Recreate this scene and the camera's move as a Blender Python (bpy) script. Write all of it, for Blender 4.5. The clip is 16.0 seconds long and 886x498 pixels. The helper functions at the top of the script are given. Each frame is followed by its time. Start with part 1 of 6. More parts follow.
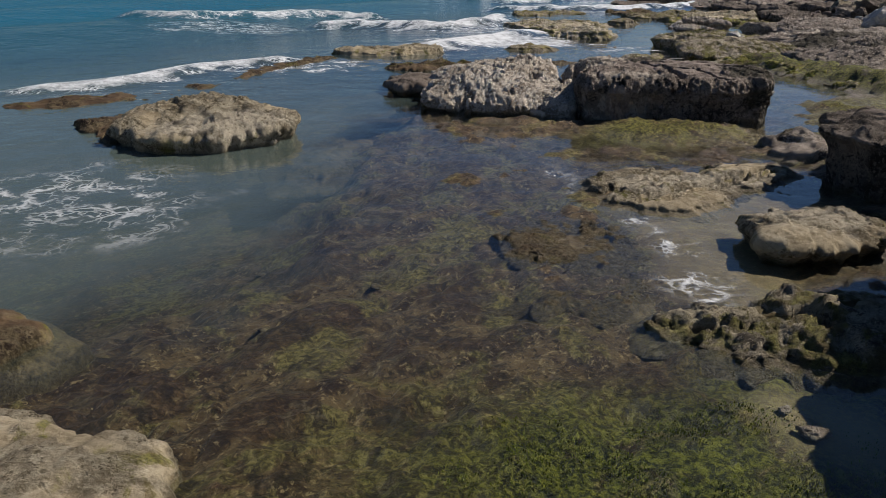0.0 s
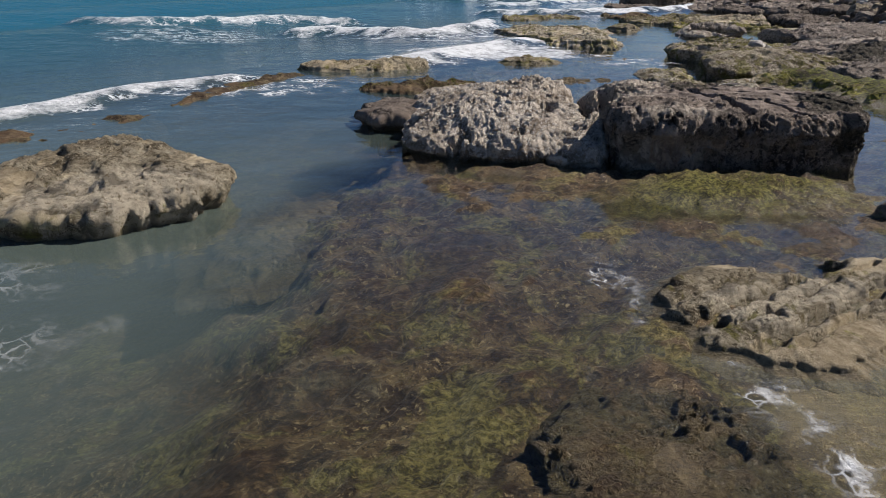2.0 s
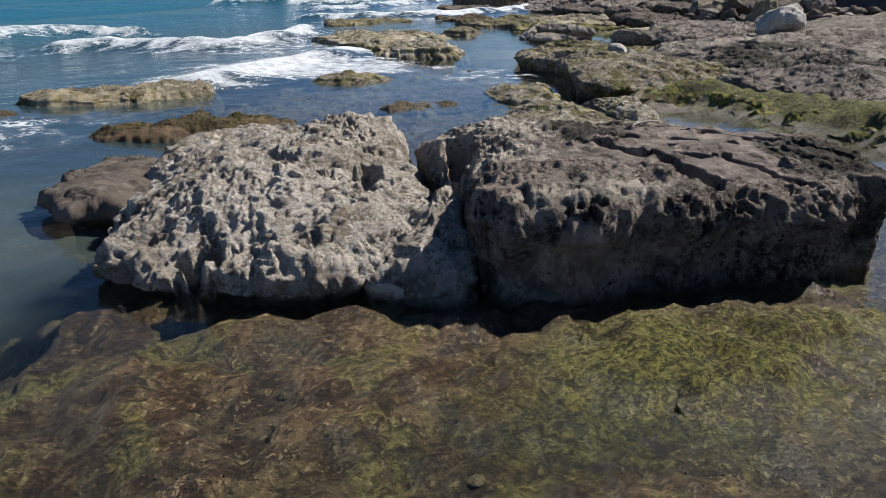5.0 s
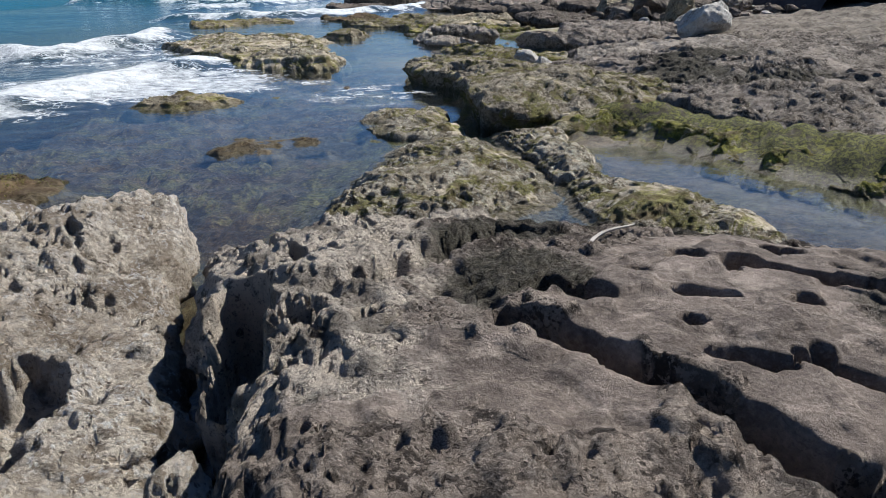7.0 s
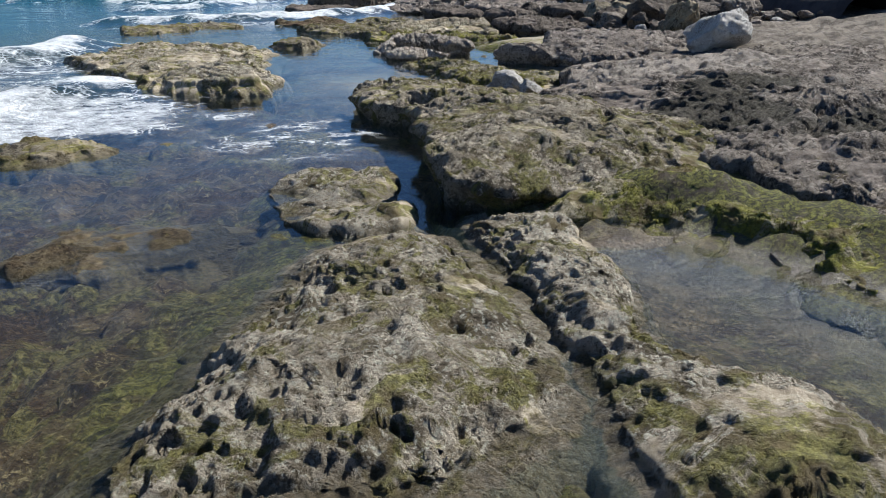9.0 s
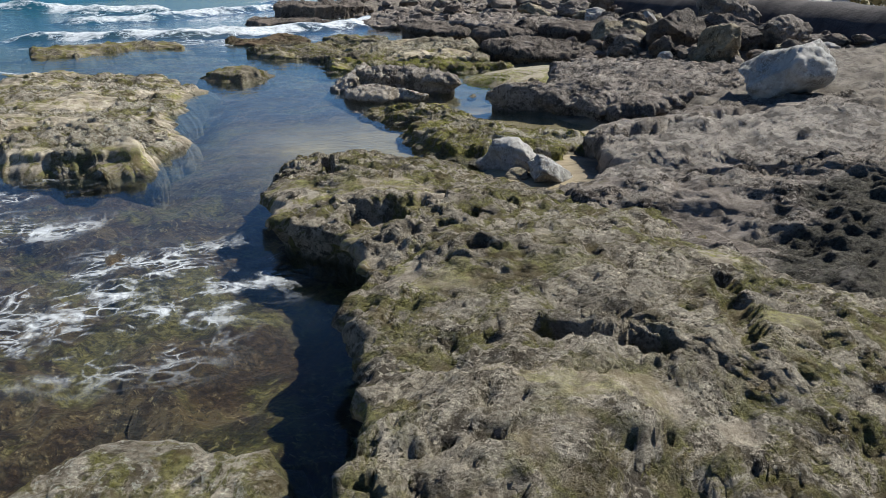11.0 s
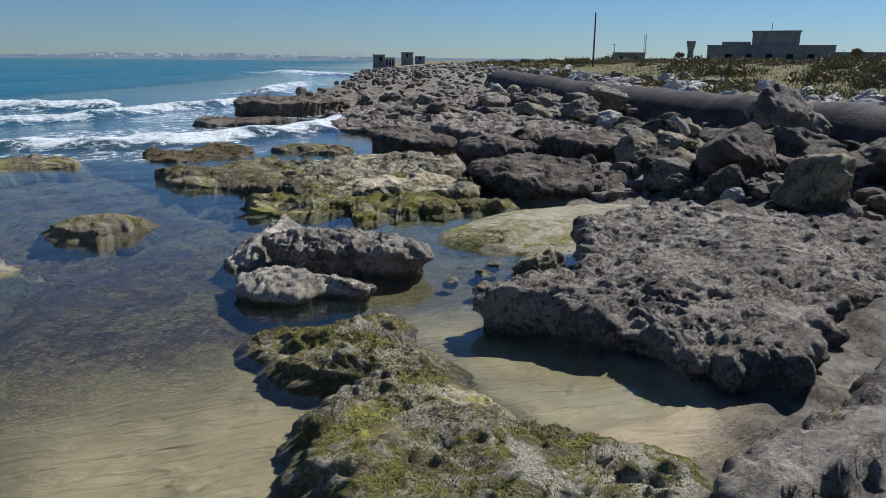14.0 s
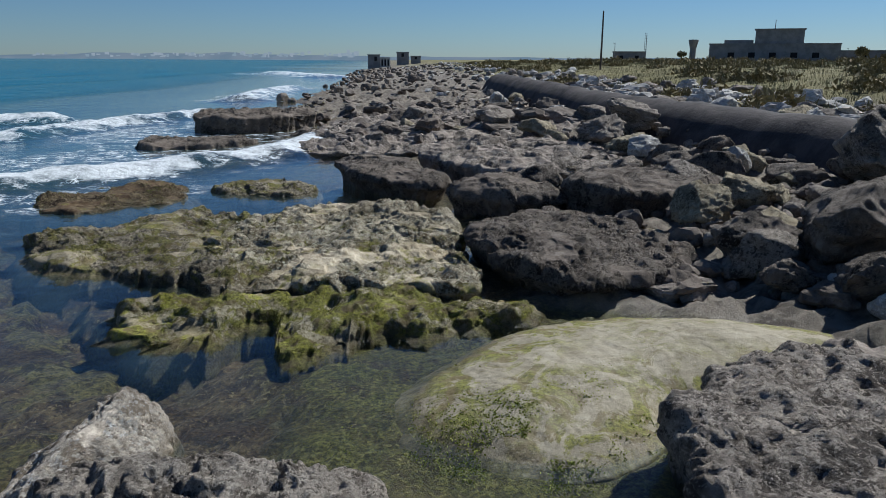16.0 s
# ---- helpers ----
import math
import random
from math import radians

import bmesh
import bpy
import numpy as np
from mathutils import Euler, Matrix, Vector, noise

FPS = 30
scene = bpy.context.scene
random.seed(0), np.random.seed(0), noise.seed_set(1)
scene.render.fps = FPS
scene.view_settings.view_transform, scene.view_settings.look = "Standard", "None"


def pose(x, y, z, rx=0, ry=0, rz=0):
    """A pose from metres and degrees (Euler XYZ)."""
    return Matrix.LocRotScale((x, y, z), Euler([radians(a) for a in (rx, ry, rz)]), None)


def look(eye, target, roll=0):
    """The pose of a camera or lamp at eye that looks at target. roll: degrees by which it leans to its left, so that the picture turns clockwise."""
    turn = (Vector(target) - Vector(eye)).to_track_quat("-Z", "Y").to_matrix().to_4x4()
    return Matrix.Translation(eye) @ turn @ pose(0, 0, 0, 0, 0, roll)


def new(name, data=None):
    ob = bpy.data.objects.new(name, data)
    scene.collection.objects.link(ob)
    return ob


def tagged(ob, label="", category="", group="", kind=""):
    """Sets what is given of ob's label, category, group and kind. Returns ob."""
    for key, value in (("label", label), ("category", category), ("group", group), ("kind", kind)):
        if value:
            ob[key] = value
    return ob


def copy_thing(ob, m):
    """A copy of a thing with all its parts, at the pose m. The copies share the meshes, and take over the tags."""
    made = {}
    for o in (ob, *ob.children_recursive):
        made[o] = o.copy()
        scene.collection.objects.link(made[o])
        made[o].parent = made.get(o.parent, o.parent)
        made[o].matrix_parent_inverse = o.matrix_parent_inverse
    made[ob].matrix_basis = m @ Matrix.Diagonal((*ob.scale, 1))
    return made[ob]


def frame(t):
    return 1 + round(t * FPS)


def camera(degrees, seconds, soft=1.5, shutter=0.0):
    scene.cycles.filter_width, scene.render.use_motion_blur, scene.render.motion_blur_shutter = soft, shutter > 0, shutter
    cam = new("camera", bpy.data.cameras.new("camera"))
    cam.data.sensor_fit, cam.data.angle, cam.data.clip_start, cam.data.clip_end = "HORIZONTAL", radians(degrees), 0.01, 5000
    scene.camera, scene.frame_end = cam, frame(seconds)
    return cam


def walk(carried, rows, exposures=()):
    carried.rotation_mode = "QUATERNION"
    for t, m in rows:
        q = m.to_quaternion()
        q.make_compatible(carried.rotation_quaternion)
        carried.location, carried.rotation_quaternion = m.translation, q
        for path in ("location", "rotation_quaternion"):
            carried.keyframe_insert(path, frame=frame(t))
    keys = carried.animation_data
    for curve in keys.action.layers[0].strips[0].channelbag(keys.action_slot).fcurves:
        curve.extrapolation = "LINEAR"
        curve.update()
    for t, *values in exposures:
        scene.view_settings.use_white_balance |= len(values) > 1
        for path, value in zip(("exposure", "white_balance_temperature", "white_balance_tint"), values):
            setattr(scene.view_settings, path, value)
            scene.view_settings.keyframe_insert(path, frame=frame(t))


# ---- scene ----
# ---------------------------------------------------------------- camera
# rows: seconds, eye x y z, heading left of +y, tilt up, lean to the left
cam = camera(62.6, 16.0, soft=0.75)
PATH = [
    (0, 0.040, 0.100, 2.460, -0.77, -21.09, 0.03),
    (0.5, 0.020, 0.881, 2.419, -1.08, -21.08, -0.01),
    (1, -0.027, 1.833, 2.429, -1.27, -21.06, -0.02),
    (1.5, -0.046, 2.704, 2.423, -1.45, -21.02, -0.02),
    (2, 0.013, 3.498, 2.440, -2.10, -20.99, -0.06),
    (2.5, 0.109, 4.298, 2.443, -4.20, -20.99, -0.02),
    (3, 0.282, 5.042, 2.456, -5.95, -21.00, 0.03),
    (5.5, 1.436, 9.044, 2.115, -16.96, -20.78, -0.45),
    (6, 1.840, 9.902, 2.078, -19.45, -20.88, -0.34),
    (6.5, 2.235, 10.731, 2.059, -20.83, -20.96, -0.30),
    (7, 2.623, 11.539, 2.066, -21.78, -20.99, -0.27),
    (7.5, 3.002, 12.357, 2.052, -22.52, -21.04, -0.16),
    (8, 3.369, 13.087, 2.081, -22.90, -21.17, -0.11),
    (8.5, 3.777, 13.840, 2.064, -23.25, -21.12, -0.04),
    (11, 6.204, 18.856, 2.203, -24.86, -20.63, 0.41),
    (11.5, 6.679, 19.759, 2.247, -25.03, -19.65, 0.45),
    (12, 7.189, 20.689, 2.294, -25.23, -18.09, 0.44),
    (12.5, 7.669, 21.627, 2.342, -25.39, -16.59, 0.56),
    (13, 8.142, 22.544, 2.380, -25.40, -15.03, 0.57),
    (13.5, 8.633, 23.423, 2.438, -25.40, -14.46, 0.60),
    (14, 9.086, 24.204, 2.502, -25.42, -14.45, 0.52),
    (14.5, 9.627, 25.128, 2.534, -25.50, -14.47, 0.65),
    (15, 10.258, 26.327, 2.645, -25.57, -14.58, 0.69),
    (15.5, 10.848, 27.529, 2.725, -25.56, -14.48, 0.53),
    (16, 11.290, 28.457, 2.814, -25.61, -14.54, 0.29),
]


def aim(x, y, z, yaw, pitch, roll):
    way = Vector((-math.sin(radians(yaw)) * math.cos(radians(pitch)), math.cos(radians(yaw)) * math.cos(radians(pitch)), math.sin(radians(pitch))))
    eye = Vector((x, y, z))
    return look(eye, eye + way, roll)


walk(cam, [(r[0], aim(*r[1:])) for r in PATH], [(0.0, -0.02, 6800, 14), (2.5, 0.22, 6650, 15), (5.5, 0.42, 6350, 11), (8.5, 0.52, 6150, 10), (11.0, 0.43, 6250, 8), (13.5, 0.33, 6000, 9), (16.0, 0.15, 5850, 7)])

# ---------------------------------------------------------------- light
SUN_AZ, SUN_EL = 74.0, 42.0          # degrees: from +y towards +x, above the horizon
world = bpy.data.worlds.new("sky")
scene.world = world
world.use_nodes = True
wn = world.node_tree
sky = wn.nodes.new("ShaderNodeTexSky")
sky.sky_type, sky.sun_disc = "NISHITA", False
sky.sun_elevation, sky.sun_rotation = radians(SUN_EL), radians(SUN_AZ)
sky.air_density, sky.dust_density, sky.ozone_density = 0.95, 0.1, 6.5
air = wn.nodes.new("ShaderNodeMix")
air.data_type, air.blend_type = "RGBA", "MULTIPLY"
air.inputs[0].default_value, air.inputs[7].default_value = 1.0, (0.84, 0.97, 1.10, 1.0)
wn.links.new(sky.outputs[0], air.inputs[6])
wn.links.new(air.outputs[2], wn.nodes["Background"].inputs[0])
wn.nodes["Background"].inputs[1].default_value = 0.05
sun_data = bpy.data.lights.new("sun", "SUN")
sun_data.energy, sun_data.angle, sun_data.color = 5.0, radians(0.53), (1.0, 0.95, 0.87)
sun = new("sun", sun_data)
sun_way = Vector((math.sin(radians(SUN_AZ)) * math.cos(radians(SUN_EL)), math.cos(radians(SUN_AZ)) * math.cos(radians(SUN_EL)), math.sin(radians(SUN_EL))))
sun.matrix_world = look(sun_way * 60, (0, 0, 0))


# ---------------------------------------------------------------- numeric noise
rng = np.random.RandomState(7)
PERM = np.concatenate([rng.permutation(512)] * 3)
GRAD = rng.normal(size=(512, 3))
GRAD /= np.linalg.norm(GRAD, axis=1)[:, None]
JIT = rng.rand(512, 3)


def hashed(i, j, k):
    return PERM[PERM[PERM[i & 511] + (j & 511)] + (k & 511)]


def perlin(p):
    """Gradient noise, about -0.7 to 0.7, of points (n, 3)."""
    f = np.floor(p)
    i = f.astype(np.int64)
    u = p - f
    w = u * u * u * (u * (u * 6 - 15) + 10)
    out = 0.0
    for a in (0, 1):
        wx = w[:, 0] if a else 1 - w[:, 0]
        for b in (0, 1):
            wy = w[:, 1] if b else 1 - w[:, 1]
            for c in (0, 1):
                wz = w[:, 2] if c else 1 - w[:, 2]
                g = GRAD[hashed(i[:, 0] + a, i[:, 1] + b, i[:, 2] + c)]
                out = out + wx * wy * wz * (g[:, 0] * (u[:, 0] - a) + g[:, 1] * (u[:, 1] - b) + g[:, 2] * (u[:, 2] - c))
    return out


def fbm(p, freq, octaves=4, gain=0.5):
    out, amp = 0.0, 1.0
    q = p * freq
    for n in range(octaves):
        out = out + amp * perlin(q + 17.3 * n)
        q, amp = q * 2.03, amp * gain
    return out


def cells(p, freq):
    """Distance to the nearest of scattered points, one to a cell."""
    q = p * freq
    f = np.floor(q)
    i = f.astype(np.int64)
    u = q - f
    best = np.full(len(p), 9.0)
    for a in (-1, 0, 1):
        for b in (-1, 0, 1):
            for c in (-1, 0, 1):
                j = JIT[hashed(i[:, 0] + a, i[:, 1] + b, i[:, 2] + c)]
                d = (j[:, 0] + a - u[:, 0]) ** 2 + (j[:, 1] + b - u[:, 1]) ** 2 + (j[:, 2] + c - u[:, 2]) ** 2
                best = np.minimum(best, d)
    return np.sqrt(best)


def smooth(a, b, x):
    t = np.clip((x - a) / (b - a), 0, 1)
    return t * t * (3 - 2 * t)


def rounded(points, step):
    """A closed Catmull-Rom curve through points (n, 2), at about even steps."""
    p = np.array(points, float)
    n = len(p)
    t = np.linspace(0, 1, 24, endpoint=False)[:, None]
    out = []
    for k in range(n):
        a, b, c, d = p[k - 1], p[k], p[(k + 1) % n], p[(k + 2) % n]
        out.append(0.5 * (2 * b + (c - a) * t + (2 * a - 5 * b + 4 * c - d) * t ** 2 + (3 * b - a - 3 * c + d) * t ** 3))
    q = np.concatenate(out)
    q = np.concatenate([q, q[:1]])
    s = np.concatenate([[0], np.cumsum(np.linalg.norm(np.diff(q, axis=0), axis=1))])
    m = max(24, int(s[-1] / step))
    u = np.linspace(0, s[-1], m, endpoint=False)
    return np.stack([np.interp(u, s, q[:, 0]), np.interp(u, s, q[:, 1])], 1)


def inside_by(x, y, poly):
    """Signed distance to a polygon, positive inside."""
    p = np.array(poly, float)
    d = np.full(x.shape, 1e9)
    ins = np.zeros(x.shape, bool)
    for (ax, ay), (bx, by) in zip(p, np.roll(p, -1, axis=0)):
        ex, ey = bx - ax, by - ay
        t = np.clip(((x - ax) * ex + (y - ay) * ey) / (ex * ex + ey * ey + 1e-9), 0, 1)
        d = np.minimum(d, np.hypot(x - ax - t * ex, y - ay - t * ey))
        ins ^= ((ay > y) != (by > y)) & (x < (bx - ax) * (y - ay) / (by - ay + 1e-12) + ax)
    return np.where(ins, d, -d)


def along(x, y, line):
    """Distance to an open polyline and the way along it, 0 to 1."""
    p = np.array(line, float)
    d, s = np.full(x.shape, 1e9), np.zeros(x.shape)
    n = len(p) - 1
    for k in range(n):
        e = p[k + 1] - p[k]
        t = np.clip(((x - p[k, 0]) * e[0] + (y - p[k, 1]) * e[1]) / (e @ e), 0, 1)
        dk = np.hypot(x - p[k, 0] - t * e[0], y - p[k, 1] - t * e[1])
        s = np.where(dk < d, (k + t) / n, s)
        d = np.minimum(d, dk)
    return d, s


# ---------------------------------------------------------------- mesh helpers
def mesh_of(name, verts, faces, material, shade=True):
    me = bpy.data.meshes.new(name)
    faces = np.asarray(faces)
    me.vertices.add(len(verts))
    me.vertices.foreach_set("co", np.asarray(verts, np.float32).ravel())
    k = faces.shape[1]
    me.loops.add(faces.size)
    me.loops.foreach_set("vertex_index", faces.ravel().astype(np.int32))
    me.polygons.add(len(faces))
    me.polygons.foreach_set("loop_start", np.arange(0, faces.size, k, dtype=np.int32))
    me.polygons.foreach_set("use_smooth", np.full(len(faces), shade))
    me.update(calc_edges=True)
    me.materials.append(material)
    return me


def attribute(me, name, values):
    me.attributes.new(name, "FLOAT", "POINT").data.foreach_set("value", np.asarray(values, np.float32))


def part(name, bm, material, parent, label=""):
    me = bpy.data.meshes.new(name)
    bm.to_mesh(me)
    bm.free()
    me.materials.append(material)
    ob = new(name, me)
    ob.parent = parent
    return tagged(ob, label) if label else ob


def boxed(x0, x1, y0, y1, z0, z1, bevel=0.0):
    bm = bmesh.new()
    bmesh.ops.create_cube(bm, size=1)
    for v in bm.verts:
        v.co = ((x0 + x1) / 2 + (x1 - x0) * v.co.x, (y0 + y1) / 2 + (y1 - y0) * v.co.y, (z0 + z1) / 2 + (z1 - z0) * v.co.z)
    if bevel:
        bmesh.ops.bevel(bm, geom=bm.edges[:], offset=bevel, segments=1, affect="EDGES")
    return bm


def turned(r0, r1, z0, z1, sides=14):
    bm = bmesh.new()
    bmesh.ops.create_cone(bm, cap_ends=True, segments=sides, radius1=r0, radius2=r1, depth=z1 - z0, matrix=Matrix.Translation((0, 0, (z0 + z1) / 2)))
    return bm


# ---------------------------------------------------------------- materials
class Nodes:
    """A short hand for building node trees."""

    def __init__(self, name):
        self.mat = bpy.data.materials.new(name)
        self.mat.use_nodes = True
        self.t = self.mat.node_tree
        self.bsdf = self.t.nodes["Principled BSDF"]
        self.out = self.t.nodes["Material Output"]

    def put(self, socket, value):
        if hasattr(value, "links"):
            self.t.links.new(value, socket)
        else:
            socket.default_value = value

    def add(self, kind, **inputs):
        n = self.t.nodes.new(kind)
        for key, value in inputs.items():
            key = int(key[1:]) if key[0] == "_" else key.replace("_", " ")
            self.put(n.inputs[key], value)
        return n

    def place(self):
        return self.add("ShaderNodeNewGeometry").outputs["Position"]

    def noise(self, scale, detail=4.0, rough=0.55, vector=None, warp=0.0):
        return self.add("ShaderNodeTexNoise", Vector=vector or self.place(), Scale=scale, Detail=detail, Roughness=rough, Distortion=warp).outputs[0]

    def cell(self, scale, vector=None, feature="F1"):
        n = self.add("ShaderNodeTexVoronoi", Vector=vector or self.place(), Scale=scale)
        n.feature = feature
        return n.outputs["Distance"]

    def math(self, op, a, b=0.0, clamp=False):
        n = self.add("ShaderNodeMath", _0=a, _1=b)
        n.operation, n.use_clamp = op, clamp
        return n.outputs[0]

    def span(self, value, a, b, c=0.0, d=1.0):
        n = self.add("ShaderNodeMapRange", Value=value, _1=a, _2=b, _3=c, _4=d)
        n.interpolation_type = "SMOOTHSTEP"
        return n.outputs[0]

    def mix(self, fac, a, b):
        n = self.t.nodes.new("ShaderNodeMix")
        n.data_type = "RGBA"
        self.put(n.inputs[0], fac)
        self.put(n.inputs[6], a if hasattr(a, "links") else (*a, 1.0))
        self.put(n.inputs[7], b if hasattr(b, "links") else (*b, 1.0))
        return n.outputs[2]

    def read(self, name):
        n = self.t.nodes.new("ShaderNodeAttribute")
        n.attribute_name = name
        return n.outputs["Fac"]

    def height(self):
        return self.add("ShaderNodeSeparateXYZ", _0=self.place()).outputs[2]

    def bump(self, height, strength, distance, normal=None):
        n = self.add("ShaderNodeBump", Height=height, Strength=strength, Distance=distance)
        if normal:
            self.t.links.new(normal, n.inputs["Normal"])
        return n.outputs[0]

    def finish(self, colour, rough, normal=None, spec=0.35):
        self.put(self.bsdf.inputs["Base Color"], colour)
        self.put(self.bsdf.inputs["Roughness"], rough)
        self.put(self.bsdf.inputs["Specular IOR Level"], spec)
        if normal:
            self.put(self.bsdf.inputs["Normal"], normal)
        return self.mat


def rock_material(name, dark, light, pale, algae=0.4, algae_top=0.3, green=(0.20, 0.19, 0.035), relief=1.0, rot_and_shade=(0.06, 0.05, 0.042), bleached=None):
    """Weathered limestone: smooth worn skin in two tones, crumbly crust of dark and pale specks, pits with their shade
    painted in, and, low down, algae.
    """
    m = Nodes(name)
    broad = m.span(m.noise(1.1, 5.0, 0.6), 0.36, 0.64)
    grain = m.noise(13.0, 7.0, 0.72)
    speck = m.noise(42.0, 5.0, 0.7)
    crumb = m.noise(24.0, 8.0, 0.78, warp=0.4)
    wander = m.add("ShaderNodeVectorMath", _0=m.add("ShaderNodeTexNoise", Vector=m.place(), Scale=9.0, Detail=4.0).outputs[1], _1=(0.09, 0.09, 0.09))
    wander.operation = "MULTIPLY"
    bent = m.add("ShaderNodeVectorMath", _0=m.place(), _1=wander.outputs[0]).outputs[0]
    skin = m.mix(broad, dark, light)
    skin = m.mix(m.span(grain, 0.45, 0.7, 0.0, 0.35), skin, pale)
    skin = m.mix(m.span(speck, 0.40, 0.28, 0.0, 0.5), skin, tuple(0.5 * c for c in dark))
    grit = m.noise(58.0, 5.0, 0.75)
    skin = m.mix(m.span(grit, 0.46, 0.38, 0.0, 0.28), skin, rot_and_shade)
    skin = m.mix(m.span(grit, 0.54, 0.62, 0.0, 0.16), skin, pale)
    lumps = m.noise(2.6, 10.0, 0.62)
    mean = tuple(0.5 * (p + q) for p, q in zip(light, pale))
    crust = m.mix(m.span(lumps, 0.42, 0.48), rot_and_shade, mean)
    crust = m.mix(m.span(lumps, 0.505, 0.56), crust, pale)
    crust = m.mix(m.span(m.noise(14.0, 7.0, 0.7), 0.46, 0.41, 0.0, 0.9), crust, rot_and_shade)
    crust = m.mix(m.span(grit, 0.47, 0.39, 0.0, 0.45), crust, rot_and_shade)
    crust = m.mix(m.span(m.noise(27.0, 5.0, 0.7), 0.53, 0.58, 0.0, 0.7), crust, tuple(min(0.8, 1.35 * c) for c in pale))
    crust = m.mix(m.span(m.noise(0.9, 6.0, 0.65), 0.5, 0.62, 0.0, 0.5), crust, skin)
    # small pits: their inner shade is painted dark into the crust colour
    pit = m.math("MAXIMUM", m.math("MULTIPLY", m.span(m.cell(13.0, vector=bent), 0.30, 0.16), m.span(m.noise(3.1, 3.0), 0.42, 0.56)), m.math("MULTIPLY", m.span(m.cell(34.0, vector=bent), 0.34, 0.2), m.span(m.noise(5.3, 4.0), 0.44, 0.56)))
    crust = m.mix(m.math("MULTIPLY", pit, 0.85), crust, rot_and_shade)
    amount = m.span(m.math("ADD", m.read("crust"), m.math("MULTIPLY", m.math("SUBTRACT", m.noise(3.4, 5.0, 0.7), 0.5), 1.3)), 0.22, 0.6)
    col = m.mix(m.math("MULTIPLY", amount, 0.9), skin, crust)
    col = m.mix(m.span(m.noise(5.2, 7.0, 0.7, warp=0.6), 0.515, 0.60, 0.0, 0.6), col, m.mix(m.span(crumb, 0.4, 0.6), rot_and_shade, dark))
    col = m.mix(m.span(m.noise(3.7, 6.0, 0.68, warp=0.4), 0.53, 0.62, 0.0, 0.4), col, pale)
    stain = m.math("MULTIPLY", m.span(m.noise(0.95, 7.0, 0.72, warp=0.7), 0.51, 0.60), 0.5)
    col = m.mix(stain, col, m.mix(m.span(grain, 0.4, 0.6), rot_and_shade, dark))
    if bleached:
        chalk = m.mix(m.span(lumps, 0.40, 0.52), tuple(0.42 * c for c in bleached), bleached)
        chalk = m.mix(m.span(m.noise(17.0, 7.0, 0.72), 0.45, 0.38, 0.0, 0.8), chalk, tuple(2.0 * c for c in rot_and_shade))
        chalk = m.mix(m.span(m.noise(75.0, 4.0, 0.7), 0.45, 0.36, 0.0, 0.6), chalk, tuple(2.0 * c for c in rot_and_shade))
        col = m.mix(m.read("bleach"), col, chalk)
        growth = m.mix(m.span(crumb, 0.42, 0.6), (0.018, 0.017, 0.012), (0.105, 0.098, 0.07))
        col = m.mix(m.math("MULTIPLY", m.read("lichen"), 0.85), col, growth)
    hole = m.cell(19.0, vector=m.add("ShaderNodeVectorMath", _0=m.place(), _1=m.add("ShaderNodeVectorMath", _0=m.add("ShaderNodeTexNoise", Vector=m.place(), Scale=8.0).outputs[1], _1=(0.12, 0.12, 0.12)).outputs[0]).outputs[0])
    if algae:
        low = m.span(m.math("ADD", m.height(), m.math("MULTIPLY", m.math("SUBTRACT", m.noise(1.7, 4.0), 0.5), 0.5)), algae_top + 0.12, algae_top - 0.1)
        patch = m.span(m.noise(2.3, 7.0, 0.72, warp=0.9), 0.60 - 0.13 * algae, 0.68 - 0.13 * algae)
        tone = m.mix(m.span(crumb, 0.38, 0.62), tuple(0.28 * c for c in green), green)
        tone = m.mix(m.span(m.noise(5.0, 4.0), 0.46, 0.62), tone, m.mix(crumb, (0.07, 0.05, 0.018), (0.23, 0.18, 0.075)))
        col = m.mix(m.math("MULTIPLY", m.math("MULTIPLY", low, patch), 0.85), col, tone)
    wet = m.span(m.math("ADD", m.height(), m.math("MULTIPLY", m.noise(3.0, 4.0), 0.14)), 0.15, 0.07)
    col = m.mix(m.math("MULTIPLY", wet, 0.7), col, m.mix(m.span(crumb, 0.38, 0.62), (0.04, 0.032, 0.016), (0.19, 0.15, 0.075)))
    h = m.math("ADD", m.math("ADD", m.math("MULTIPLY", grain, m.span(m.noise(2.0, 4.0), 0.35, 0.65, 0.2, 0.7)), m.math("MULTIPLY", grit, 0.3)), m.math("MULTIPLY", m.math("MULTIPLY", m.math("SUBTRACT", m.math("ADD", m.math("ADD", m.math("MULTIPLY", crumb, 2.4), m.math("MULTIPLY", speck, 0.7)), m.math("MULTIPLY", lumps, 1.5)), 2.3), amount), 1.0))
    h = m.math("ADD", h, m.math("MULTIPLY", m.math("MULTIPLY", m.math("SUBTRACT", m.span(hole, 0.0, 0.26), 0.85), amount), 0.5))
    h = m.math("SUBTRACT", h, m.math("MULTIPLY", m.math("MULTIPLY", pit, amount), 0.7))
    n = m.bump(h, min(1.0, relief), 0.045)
    rough = m.math("SUBTRACT", 0.92, m.math("MULTIPLY", wet, 0.5))
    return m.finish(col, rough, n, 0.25)


